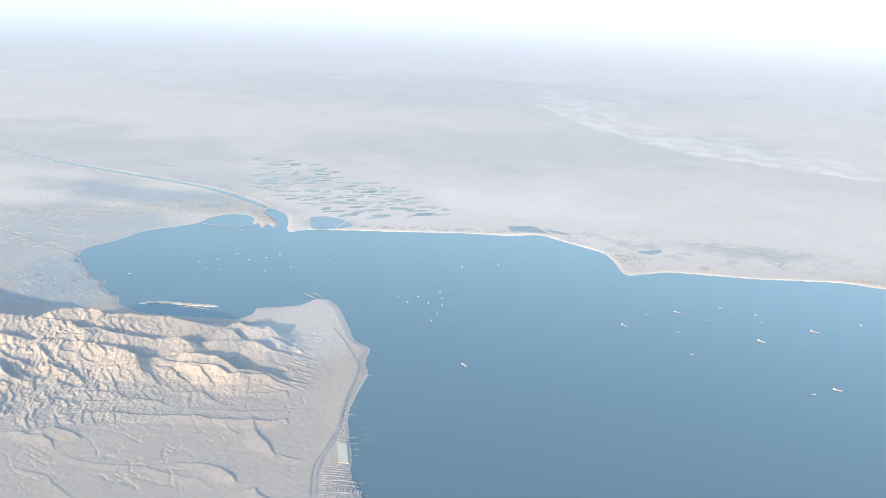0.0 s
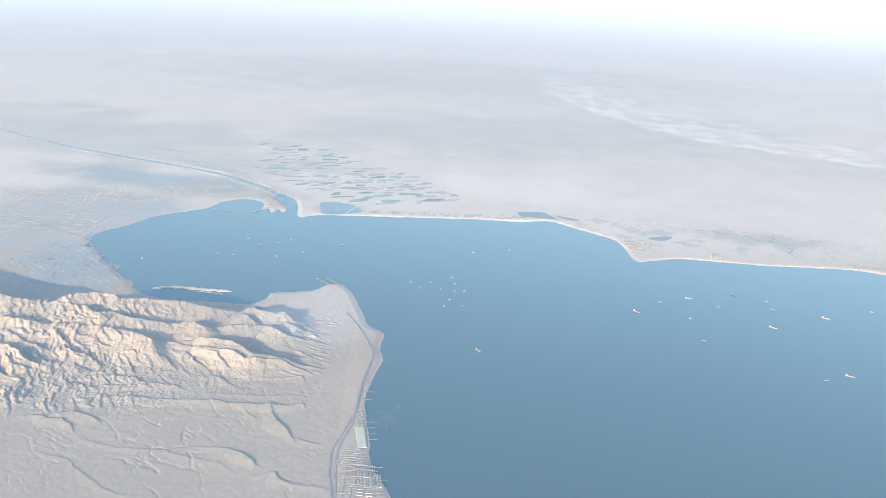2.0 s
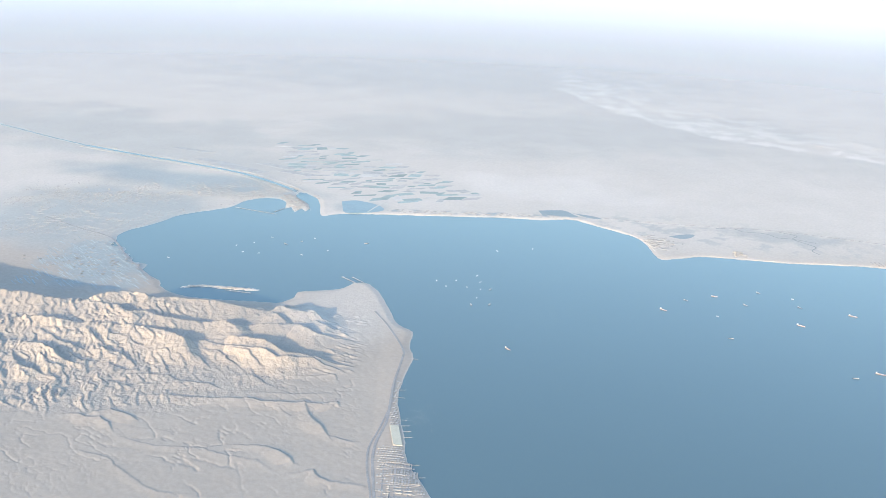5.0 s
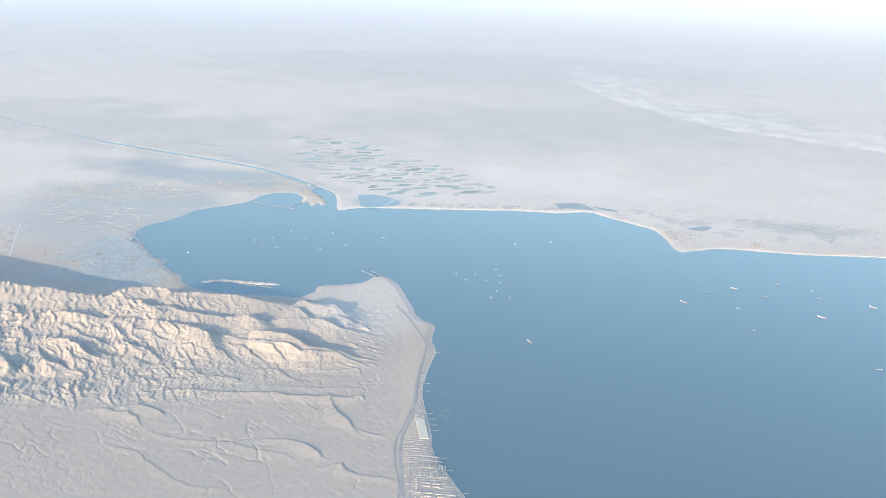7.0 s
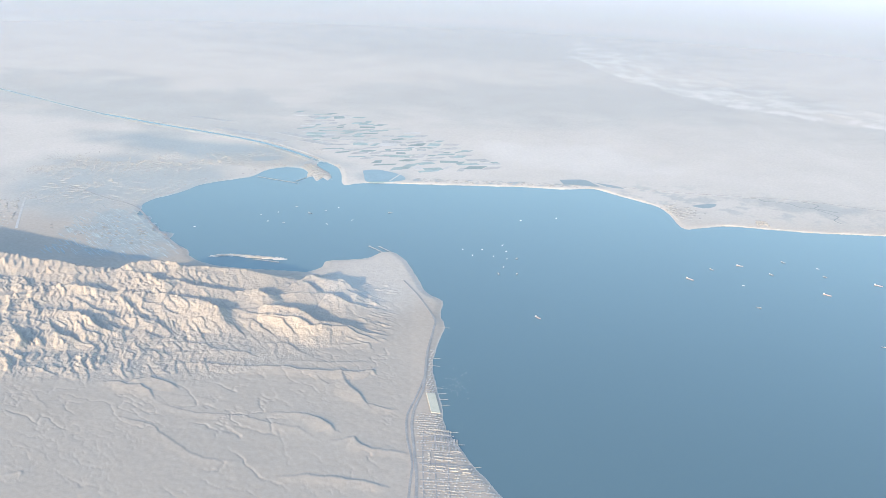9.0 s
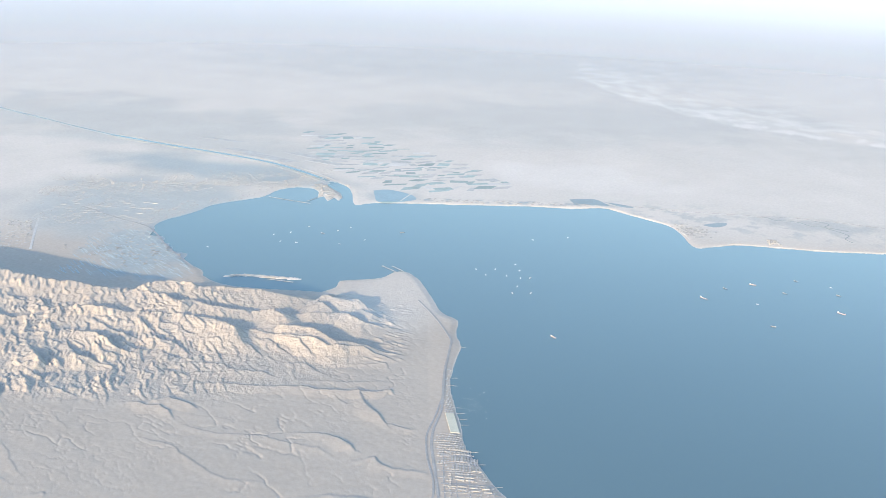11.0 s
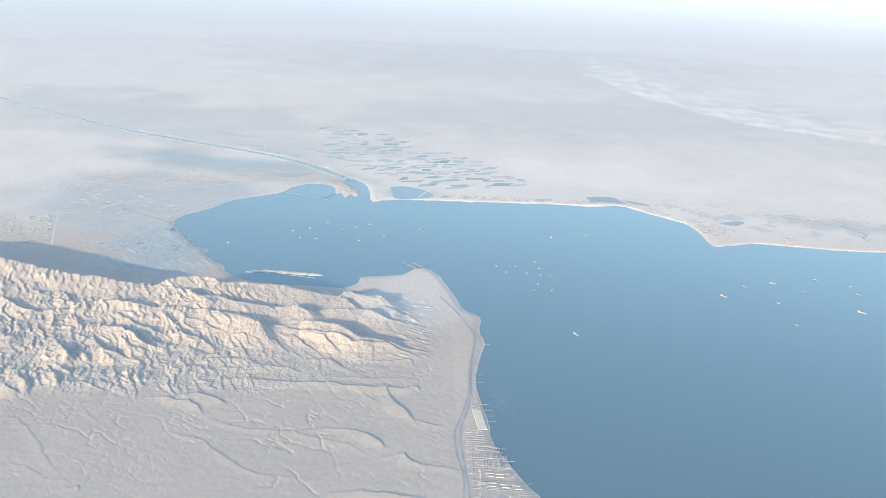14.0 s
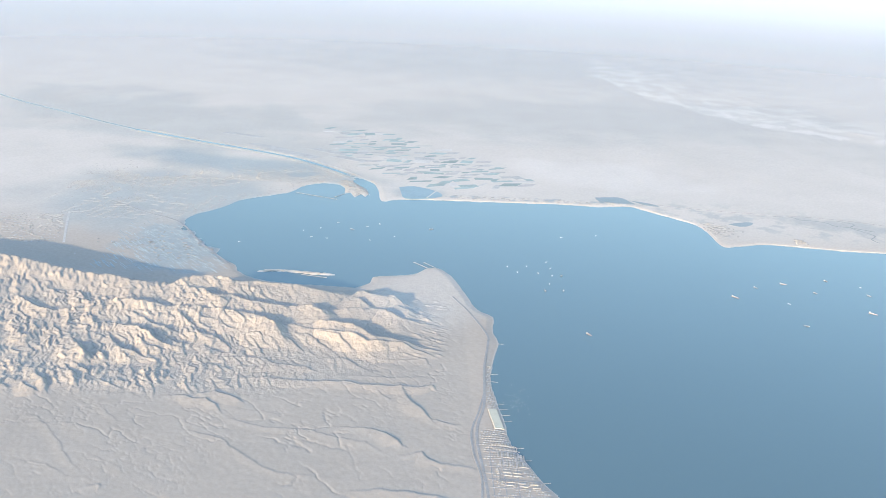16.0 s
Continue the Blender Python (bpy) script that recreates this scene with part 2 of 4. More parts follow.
# Crest lines of the range and of the fans: plan place, and how far they stand above the land round them.
BACK_CRESTS = [
    [(-170, 250, 0.9), (-139.4, 240.3, 0.8), (-125.4, 234.9, 0.7), (-117.0, 232.0, 0.7), (-110.9, 231.2, 0.8), (-103.5, 228.3, 0.8), (-96.3, 228.2, 0.4)],
    [(-94.7, 227.2, 0.5), (-93.1, 230.3, 1.0), (-86.4, 234.4, 1.2), (-81.9, 233.7, 1.1), (-76.8, 232.7, 1.0), (-71.0, 234.1, 0.9), (-62.3, 234.4, 0.9), (-56.1, 233.1, 0.8), (-48.0, 233.1, 0.3)],
    [(-94.3, 228.5, 0.5), (-86.0, 225.8, 1.2), (-81.4, 222.1, 1.5), (-77.7, 223.9, 1.2), (-73.0, 222.0, 1.2), (-67.9, 221.2, 1.2), (-63.0, 221.0, 0.9), (-57.6, 222.1, 1.4), (-54.6, 219.8, 1.4), (-51.5, 221.9, 0.4)],
]
BACK_CRESTS_B = [
    [(-52.4, 222.5, 0.5), (-48.6, 223.5, 0.9), (-39.6, 225.5, 0.9), (-37.1, 222.7, 1.3), (-34.5, 221.1, 0.9), (-30.2, 221.0, 0.3)],
    [(-107.0, 216.7, 0.5), (-98.2, 216.6, 0.6), (-91.7, 215.7, 0.9), (-85.1, 216.0, 0.9), (-78.2, 216.0, 1.1), (-73.0, 214.5, 1.3), (-67.6, 212.0, 1.7), (-65.1, 209.9, 1.6), (-62.8, 211.2, 0.6)],
]
MIDDLE_CRESTS = [
    [(-62.9, 211.6, 0.5), (-55.9, 213.7, 0.7), (-53.8, 213.8, 1.4), (-50.3, 213.1, 1.6), (-46.0, 212.4, 1.7), (-43.3, 209.6, 1.7), (-40.0, 207.3, 1.4), (-37.4, 208.2, 1.15), (-33.9, 207.7, 0.9), (-29.8, 207.0, 0.3)],
    [(-64.6, 231.6, 0.15), (-61.2, 232.2, 0.6), (-59.2, 230.6, 0.6), (-57.4, 229.0, 0.09)],
    [(-53.3, 232.0, 0.12), (-50.8, 229.7, 0.5), (-49.5, 228.9, 0.07)],
    [(-48.6, 233.7, 0.23), (-45.7, 230.5, 0.9), (-43.2, 227.3, 0.9), (-41.2, 228.5, 0.14)],
]
MIDDLE_CRESTS_B = [
    [(-47.3, 233.2, 0.6), (-45.6, 236.9, 0.9), (-43.4, 234.9, 0.7), (-40.8, 234.2, 0.9), (-36.9, 233.4, 0.9), (-34.1, 232.2, 0.3)],
    [(-39.6, 237.0, 0.2), (-36.7, 234.8, 1.0), (-34.1, 232.0, 0.4)],
    [(-35.9, 230.7, 0.3), (-32.5, 226.7, 0.8), (-30.6, 226.5, 0.3)],
]
SPURS = [
    [(-59.5, 208.3, 0.11), (-56.4, 207.9, 0.45), (-53.6, 204.5, 0.45), (-49.8, 201.3, 0.07)],
    [(-52.8, 208.6, 0.12), (-49.2, 207.3, 0.5), (-46.9, 203.8, 0.5), (-45.4, 202.0, 0.07)],
    [(-75.7, 215.2, 0.09), (-73.0, 212.2, 0.35), (-71.3, 210.7, 0.05)],
    [(-86.0, 214.7, 0.1), (-82.4, 211.7, 0.4), (-78.5, 212.0, 0.06)],
    [(-88.7, 213.4, 0.15), (-86.0, 209.4, 0.6), (-84.4, 208.4, 0.09)],
    [(-84.8, 206.7, 0.2), (-81.9, 203.9, 0.8), (-78.1, 202.3, 0.8), (-76.3, 201.7, 0.12)],
    [(-78.8, 210.9, 0.12), (-75.9, 207.7, 0.5), (-73.1, 207.0, 0.07)],
    [(-75.3, 200.5, 0.42), (-73.4, 198.9, 0.24)],
    [(-80.4, 199.1, 0.1), (-77.0, 196.6, 0.4), (-72.4, 195.8, 0.06)],
]
SPURS_B = [
    [(-61.7, 212.5, 0.2), (-54.4, 209.7, 0.45), (-46.0, 208.1, 0.65), (-43.5, 206.0, 0.7), (-41.5, 204.7, 0.6), (-33.8, 206.7, 0.4), (-29.2, 204.5, 0.3), (-26.4, 202.8, 0.1)],
    [(-69.4, 203.3, 0.1), (-66.5, 198.7, 0.4), (-65.0, 196.2, 0.06)],
    [(-61.4, 205.3, 0.09), (-58.4, 202.4, 0.35), (-56.4, 199.1, 0.05)],
    [(-102.5, 205.6, 0.33), (-96.4, 203.3, 1.3), (-93.0, 200.9, 1.3), (-89.8, 197.3, 1.3), (-85.8, 196.6, 0.2)],
    [(-99.0, 211.7, 0.17), (-94.1, 207.2, 0.7), (-89.4, 205.0, 0.7), (-86.2, 204.3, 0.1)],
    [(-95.0, 199.2, 0.12), (-91.1, 194.8, 0.5), (-86.5, 194.8, 0.07)],
    [(-87.9, 200.7, 0.17), (-85.3, 198.2, 0.7), (-82.3, 199.0, 0.1)],
]
WEST_SPURS = [
    [(-128.5, 217.0, 0.23), (-124.8, 213.1, 0.9), (-120.4, 210.5, 0.9), (-117.4, 210.3, 0.14)],
    [(-119.3, 210.9, 0.15), (-114.7, 211.5, 0.6), (-110.3, 212.3, 0.6), (-106.1, 214.0, 0.09)],
    [(-107.3, 217.7, 0.15), (-103.5, 216.7, 0.6), (-98.1, 217.0, 0.6), (-94.6, 218.3, 0.09)],
    [(-122.6, 199.5, 0.23), (-119.8, 196.5, 0.9), (-117.9, 197.1, 0.14)],
    [(-108.9, 197.0, 0.33), (-105.5, 191.3, 1.3), (-102.9, 188.0, 1.3), (-101.4, 187.8, 0.2)],
    [(-100.8, 198.9, 0.3), (-97.3, 192.9, 1.2), (-93.1, 191.5, 1.2), (-91.1, 190.6, 0.18)],
    [(-106.1, 184.4, 0.23), (-103.0, 179.8, 0.9), (-100.6, 176.0, 0.14)],
    [(-111.8, 182.0, 0.23), (-108.2, 176.7, 0.9), (-105.8, 173.3, 0.14)],
]
WEST_SPURS_B = [
    [(-103.9, 184.8, 0.17), (-101.6, 182.8, 0.7), (-100.0, 182.3, 0.1)],
    [(-101.4, 191.7, 0.17), (-99.1, 188.7, 0.7), (-98.1, 188.5, 0.1)],
    [(-124.8, 223.5, 0.12), (-120.8, 220.4, 0.5), (-118.3, 220.0, 0.07)],
    [(-116.2, 222.0, 0.17), (-113.7, 218.9, 0.7), (-111.6, 216.9, 0.1)],
    [(-112.3, 176.1, 0.15), (-109.3, 173.1, 0.6), (-107.3, 172.4, 0.09)],
    [(-99.9, 178.5, 0.09), (-97.2, 179.4, 0.35), (-94.2, 177.3, 0.35), (-91.6, 176.5, 0.05)],
]
SCARPS = [
    [(-54.4, 197.1, 0.08), (-47.5, 198.0, 0.33), (-45.1, 196.3, 0.33), (-41.0, 193.0, 0.05)],
    [(-75.5, 193.6, 0.1), (-67.7, 194.6, 0.4), (-64.8, 194.2, 0.4), (-61.8, 192.2, 0.4), (-55.2, 192.1, 0.4), (-51.4, 190.0, 0.06)],
    [(-76.6, 187.2, 0.1), (-68.4, 190.3, 0.4), (-59.4, 191.6, 0.06)],
    [(-71.4, 184.0, 0.1), (-62.8, 185.5, 0.42), (-55.5, 185.2, 0.42), (-46.1, 186.6, 0.42), (-42.2, 185.6, 0.42), (-36.2, 185.9, 0.42), (-29.5, 186.4, 0.42), (-26.3, 187.4, 0.42), (-25.5, 185.8, 0.06)],
    [(-80.6, 175.0, 0.09), (-78.1, 175.1, 0.35), (-76.3, 173.9, 0.35), (-73.7, 174.3, 0.35), (-71.6, 172.7, 0.35), (-69.5, 169.6, 0.05)],
]
SCARPS_B = [
    [(-76.7, 174.3, 0.1), (-75.3, 176.2, 0.38), (-72.6, 177.8, 0.38), (-67.6, 175.5, 0.38), (-65.7, 174.0, 0.06)],
    [(-36.7, 198.8, 0.06), (-31.0, 199.9, 0.22), (-28.1, 201.0, 0.22), (-26.6, 196.6, 0.03)],
    [(-44.2, 189.8, 0.05), (-35.5, 190.2, 0.2), (-26.9, 191.8, 0.03)],
]
NEAR_SCARPS = [
    [(-67.5, 167.8, 0.04), (-64.2, 166.1, 0.17), (-59.6, 164.9, 0.17), (-50.8, 165.0, 0.17), (-45.5, 162.9, 0.17), (-39.8, 161.7, 0.17), (-35.5, 158.6, 0.03)],
    [(-75.2, 161.7, 0.04), (-71.2, 160.9, 0.18), (-67.3, 159.3, 0.18), (-62.3, 154.4, 0.18), (-59.9, 152.0, 0.18), (-55.3, 149.2, 0.18), (-45.6, 148.7, 0.03)],
    [(-45.2, 167.2, 0.15), (-38.0, 167.0, 0.3), (-35.7, 165.1, 0.6), (-33.3, 163.5, 0.6), (-32.5, 162.4, 0.3)],
    [(-33.5, 187.0, 0.2), (-32.3, 182.7, 0.4), (-30.4, 178.4, 0.7), (-28.1, 175.3, 0.6), (-26.7, 172.7, 0.2)],
    [(-39.1, 185.2, 0.05), (-37.9, 182.5, 0.2), (-35.5, 179.6, 0.2), (-33.2, 181.5, 0.03)],
]
NEAR_SCARPS_B = [
    [(-25.7, 172.6, 0.2), (-24.1, 171.6, 0.4), (-22.0, 171.3, 0.2)],
    [(-33.3, 157.8, 0.1), (-30.7, 158.5, 0.2), (-28.7, 159.4, 0.4), (-27.1, 157.1, 0.5), (-24.9, 155.9, 0.3), (-21.3, 155.9, 0.3), (-18.7, 155.0, 0.2)],
    [(-40.4, 145.0, 0.15), (-35.9, 145.8, 0.3), (-29.8, 145.6, 0.4), (-23.1, 144.2, 0.3)],
    [(-107.4, 163.0, 0.03), (-104.0, 162.7, 0.12), (-99.8, 158.7, 0.12), (-96.4, 154.4, 0.12), (-93.3, 149.0, 0.12), (-89.6, 145.3, 0.02)],
    [(-94.1, 170.1, 0.03), (-91.0, 165.8, 0.12), (-87.7, 162.6, 0.02)],
    [(-106.4, 160.5, 0.03), (-96.0, 161.4, 0.12), (-92.0, 159.3, 0.02)],
    [(-89.0, 150.6, 0.03), (-84.6, 148.2, 0.1), (-79.4, 144.4, 0.01)],
]
NEAR_SCARPS_C = [
    [(-101.0, 147.6, 0.03), (-96.2, 146.8, 0.1), (-92.0, 143.7, 0.1), (-84.6, 143.6, 0.01)],
    [(-87.1, 140.9, 0.1), (-85.0, 141.5, 0.3), (-84.7, 141.5, 0.1)],
    [(-67.0, 171.6, 0.03), (-60.0, 170.8, 0.1), (-53.0, 169.4, 0.01)],
]


def along(p, line):
    """Plan distance of points to a line, its height at the nearest place, and whether they lie beyond it (to its left)."""
    best = np.full(p.shape[:-1], 1e9, np.float32)
    height, beyond = np.zeros_like(best), np.zeros(best.shape, bool)
    for a, b in zip(line[:-1], line[1:]):
        ab = b[:2] - a[:2]
        t = np.clip(((p - a[:2]) @ ab) / (ab @ ab + 1e-9), 0, 1)
        off = p - a[:2] - t[..., None] * ab
        d = np.hypot(off[..., 0], off[..., 1])
        near = d < best
        best = np.where(near, d, best)
        if len(a) > 2:
            height = np.where(near, a[2] + t * (b[2] - a[2]), height)
        beyond = np.where(near, ab[0] * off[..., 1] - ab[1] * off[..., 0] > 0, beyond)
    return best, height, beyond


sea_line = np.vstack([curve(WEST_COAST), curve(BAY_SHORE), np.array(PORT, float), curve(EAST_COAST)])
inner = (sea_line[:, 1] > 130) & (sea_line[:, 0] < 165)
sea_line[inner, 0] += 0.35 * fbm(sea_line[inner, 0], sea_line[inner, 1], 5, 2, 40)
sea_line[inner, 1] += 0.6 * fbm(sea_line[inner, 0], sea_line[inner, 1], 5, 2, 50)
marshy = inner & (sea_line[:, 0] < -82) & (sea_line[:, 1] < 298)
sea_line[marshy] += 2.4 * np.column_stack([fbm(sea_line[marshy, 0], sea_line[marshy, 1], 4.5, 3, 55), fbm(sea_line[marshy, 0], sea_line[marshy, 1], 4.5, 3, 58)])


def shore(p):
    """Plan distance to the shore: land above nought, water below."""
    d = np.full(len(p), 1e9, np.float32)
    wet = np.zeros(len(p), bool)
    x, y = p[:, 0].astype(np.float32), p[:, 1].astype(np.float32)
    for (ax, ay), (bx, by) in zip(sea_line.tolist(), np.roll(sea_line, -1, axis=0).tolist()):
        u, v, qx, qy = bx - ax, by - ay, x - ax, y - ay
        t = np.clip((qx * u + qy * v) / (u * u + v * v + 1e-9), 0, 1)
        d = np.minimum(d, (qx - t * u) ** 2 + (qy - t * v) ** 2)
        if ay != by:
            wet ^= ((y < ay) != (y < by)) & (qx < qy * (u / v))
    d = np.sqrt(d)
    d = np.where(wet, -d, d)
    return d


# ---- relief: ridges, then rain ----
CELL, X0, Y0, X1, Y1 = 0.20, -168.0, 132.0, -8.0, 256.0


def filled(grid):
    """The grid with its hollows filled to the brim, so that all water finds a way out."""
    ny, nx = grid.shape
    level, done = grid.ravel().tolist(), bytearray(ny * nx) + b"\x01" * (nx + 2)
    low = min(level)
    shelves = [[] for _ in range(int((max(level) - low) * 400) + 40)]
    for j in range(ny):
        for i in (range(nx) if j in (0, ny - 1) else (0, nx - 1)):
            k = j * nx + i
            done[k] = 1
            shelves[int((level[k] - low) * 400)].append(k)
    around = (-nx - 1, -nx, -nx + 1, -1, 1, nx - 1, nx, nx + 1)
    for shelf in shelves:
        for k in shelf:                      # a shelf grows while it is walked
            z = level[k] + 1e-4
            for step in around:
                q = k + step
                if not done[q]:
                    done[q] = 1
                    if level[q] < z:
                        level[q] = z
                    at = int((level[q] - low) * 400)
                    shelves[at].append(q)
    return np.array(level).reshape(ny, nx)


def broad(x, y):
    """The land without its ridges: a fan that climbs westwards, and a range on it that ends steeply in the north."""
    fan = 0.25 + 0.040 * np.clip(-18 - x, 0, 90) + 0.02 * np.clip(-108 - x, 0, 80)
    rise = np.interp(x, (-170, -100, -80, -60, -45, -35, -27), (2.0, 2.1, 2.15, 1.5, 0.9, 0.35, 0.0))
    foot = np.interp(x, (-150, -100, -60, -40, -28), (178, 186, 195, 200, 208))
    back = np.interp(x, (-170, -140, -118, -98, -93, -86, -60, -48, -38, -28), (250, 240.5, 232.5, 229, 231, 235, 234.5, 233.5, 236, 228))
    up = np.clip((y - foot) / (back - foot), 0, 1)
    h = fan + rise * (0.6 * up + 0.4 * up * up)
    return 0.25 + (h - 0.25) * (1 - ease(y, back + 0.5, back + 9.5))

def cuesta(p, lines, reach, total):
    """Ridges with a long slope in front of the crest and a steep one behind it."""
    out = np.zeros(p.shape[:-1])
    for line in lines:
        q = np.array(line, float)
        ok = ((p[..., 0] > q[:, 0].min() - 12) & (p[..., 0] < q[:, 0].max() + 12) & (p[..., 1] > q[:, 1].min() - 14) & (p[..., 1] < q[:, 1].max() + 8))
        d, a, beyond = along(p[ok], q)
        r = a * np.where(beyond, np.clip(1.0 - d / (0.95 * a + 0.10), 0, 1), np.clip(1.0 - d / np.minimum(reach[0] + reach[1] * a, 10.5), 0, 1) ** 1.15)
        out[ok] = out[ok] + r if total else np.maximum(out[ok], r)
    return out


def eroded():
    gx, gy = np.meshgrid(np.arange(X0, X1, CELL), np.arange(Y0, Y1, CELL))
    wx = gx + 0.5 * fbm(gx, gy, 3.5, 4, 3, 0.55)
    wy = gy + 0.5 * fbm(gx, gy, 3.5, 4, 7, 0.55)
    p = np.stack([wx, wy], -1)
    foot = np.interp(wx, (-150, -105, -60, -45, -32), (160, 172, 176, 187, 201))
    back = np.interp(gx, (-170, -118, -86, -28), (250, 233, 236, 232))
    rough = ease(wy - foot, -2, 9) * ease(-wx, 28, 40) * (1 - ease(gy - back, 0, 8))
    h = broad(gx, gy) + 0.06 * fbm(gx, gy, 14, 6, 11, 0.55)
    # Dry channels that wander down the fans.
    for size, deep, seed in ((13.0, 0.10, 201), (8.0, 0.07, 211), (5.0, 0.05, 221)):
        level = fbm(gx * 0.55 + gy * 0.75, 0.38 * (gx - 0.6 * gy), size * 0.6, 4, seed)
        h = h - (1 - rough) * deep * np.exp(-(level / 0.035) ** 2) * ease(-gx, 17, 24) * ease(fbm(gx, gy, 20, 2, seed + 5), -0.05, 0.3)
    # Gullies that run down the slopes towards the south-east; they are deepest in the west.
    bend = 2.2 * fbm(gx, gy, 9, 3, 41)
    across, down = 0.91 * gx + 0.41 * gy + bend, 0.91 * gy - 0.41 * gx
    ribs = fbm(across, 0.42 * down, 2.6, 4, 31, 0.6)
    wild = ease(-gx, 48, 92) * (0.55 + 0.45 * ease(fbm(gx, gy, 13, 2, 45), -0.2, 0.35))
    h = h + rough * ((0.03 + 0.20 * wild) * ribs + (0.03 + 0.06 * wild) * fbm(gx, gy, 5.5, 5, 33, 0.5)) + 0.018 * fbm(gx, gy, 1.6, 2, 35)
    ny, nx = h.shape
    soft = (0.10 + rough * (0.22 + 0.6 * wild)).ravel()
    steps = [(j, i) for j in (-1, 0, 1) for i in (-1, 0, 1) if i or j]
    index = np.arange(ny * nx).reshape(ny, nx)
    for turn in range(3):
        full = filled(h)
        padded = np.pad(full, 1, mode="edge")
        drop, receiver = np.zeros((ny, nx)), index.copy()
        for j, i in steps:
            fall = (full - padded[1 + j:ny + 1 + j, 1 + i:nx + 1 + i]) / math.hypot(i, j)
            there = np.clip(np.arange(ny) + j, 0, ny - 1)[:, None] * nx + np.clip(np.arange(nx) + i, 0, nx - 1)[None]
            steep = fall > drop
            drop, receiver = np.where(steep, fall, drop), np.where(steep, there, receiver)
        order = np.argsort(-full.ravel(), kind="stable")
        to, area = receiver.ravel().tolist(), [1.0] * (ny * nx)
        for k in order.tolist():
            if to[k] != k:
                area[to[k]] += area[k]
        cut = (0.075 * soft * np.sqrt(np.minimum(0.6 * np.array(area), 1500))).tolist()
        level = h.ravel().tolist()
        for k in order[::-1].tolist():
            r = to[k]
            if r != k and level[k] > level[r]:
                level[k] = (level[k] + cut[k] * level[r]) / (1 + cut[k])
        h = np.array(level).reshape(ny, nx)
        around = np.pad(h, 1, mode="edge")
        mean = (around[:-2, 1:-1] + around[2:, 1:-1] + around[1:-1, :-2] + around[1:-1, 2:]) / 4
        h = h + 0.008 * (mean - h)
    uneven = 1 + 0.12 * fbm(gx, gy, 3.5, 3, 21)
    h = h + 1.45 * uneven * cuesta(p, BACK_CRESTS + BACK_CRESTS_B + MIDDLE_CRESTS + MIDDLE_CRESTS_B, (6.5, 4.0), False)
    h = h + uneven * cuesta(p, SPURS + SPURS_B + WEST_SPURS + WEST_SPURS_B, (1.8, 3.0), True)
    h = h + 0.8 * uneven * cuesta(p, SCARPS + SCARPS_B, (1.4, 5.0), True)
    h = h + 0.5 * uneven * cuesta(p, NEAR_SCARPS + NEAR_SCARPS_B + NEAR_SCARPS_C, (1.4, 4.0), True)
    # Fine ribs, gentle towards the sun's side and steep towards the north-east.
    for size, tall, seed in ((2.5, 0.36, 231), (1.35, 0.25, 241)):
        turn = (across + 1.5 * fbm(gx, gy, 4.0, 4, seed, 0.6)) / size
        f = turn - np.floor(turn)
        edge = np.where(f < 0.8, (f / 0.8) ** 1.2, (1 - f) / 0.2)
        there = ease(fbm(gx, gy, 5.0, 3, seed + 3), -0.22, 0.12)
        h = h + tall * rough * (0.28 + 1.0 * wild) * there * edge
    # Low spurs where the ridges run out on the shore plain.
    rng = random.Random(3)
    for k in range(48):
        x, y = rng.uniform(-33, -23.5), rng.uniform(200, 238)
        d, z, beyond = along(p, np.array([(x - 0.9, y + 0.3, 0.06), (x, y, 0.22), (x + rng.uniform(0.6, 2.0), y - 0.4, 0.06)]))
        h = h + z * np.where(beyond, np.clip(1 - d / 0.3, 0, 1), np.clip(1 - d / 0.8, 0, 1))
    return h, rough


RELIEF, ROUGH = eroded()


def sample(grid, x, y, outside):
    u, v = (x - X0) / CELL, (y - Y0) / CELL
    ok = (u > 0) & (v > 0) & (u < grid.shape[1] - 2) & (v < grid.shape[0] - 2)
    u, v = np.clip(u, 0, grid.shape[1] - 2.001), np.clip(v, 0, grid.shape[0] - 2.001)
    i, j = u.astype(int), v.astype(int)
    a, b = u - i, v - j
    value = (grid[j, i] * (1 - a) + grid[j, i + 1] * a) * (1 - b) + (grid[j + 1, i] * (1 - a) + grid[j + 1, i + 1] * a) * b
    return np.where(ok, value, outside)


ISLAND = np.array([(-76, 255.9), (-70.4, 257.4), (-63.4, 256.2), (-55.4, 255.3)])


FAR_HILLS = [(203, 494, 7), (212, 488, 5), (236, 492, 6), (228, 503, 6), (246, 481, 5), (172, 577, 7), (168, 590, 6), (281, 507, 9)]


def ground_height(x, y, d=None):
    p = np.stack([x, y], -1)
    d = shore(p) if d is None else d
    plain = broad(x, y) - 0.03 + 0.05 * fbm(x, y, 30, 3, 61)
    edge = ease(np.minimum(np.minimum(x - X0, X1 - x), np.minimum(y - Y0, Y1 - y)), 0, 6)
    land = plain * (1 - edge) + sample(RELIEF, x, y, 0.25) * edge
    for cx, cy, size in FAR_HILLS:
        u, v = x - cx, y - cy
        land = land + (0.55 + 0.3 * fbm(x, y, 5, 2, 77)) * np.exp(-((u + 0.7 * v) / (0.55 * size)) ** 2 - ((v - 0.3 * u) / size) ** 2)
    h = np.where(d > 0, land * ease(d, 0.0, 2.2) + 0.03 * np.minimum(d, 1), np.maximum(-1.2, 0.35 * d))
    reef = along(p, ISLAND)[0] + 0.9 * fbm(x, y, 2.5, 3, 71)
    return np.maximum(h, np.where(reef < 1.2, 0.14 * (1 - reef / 0.85), -2))


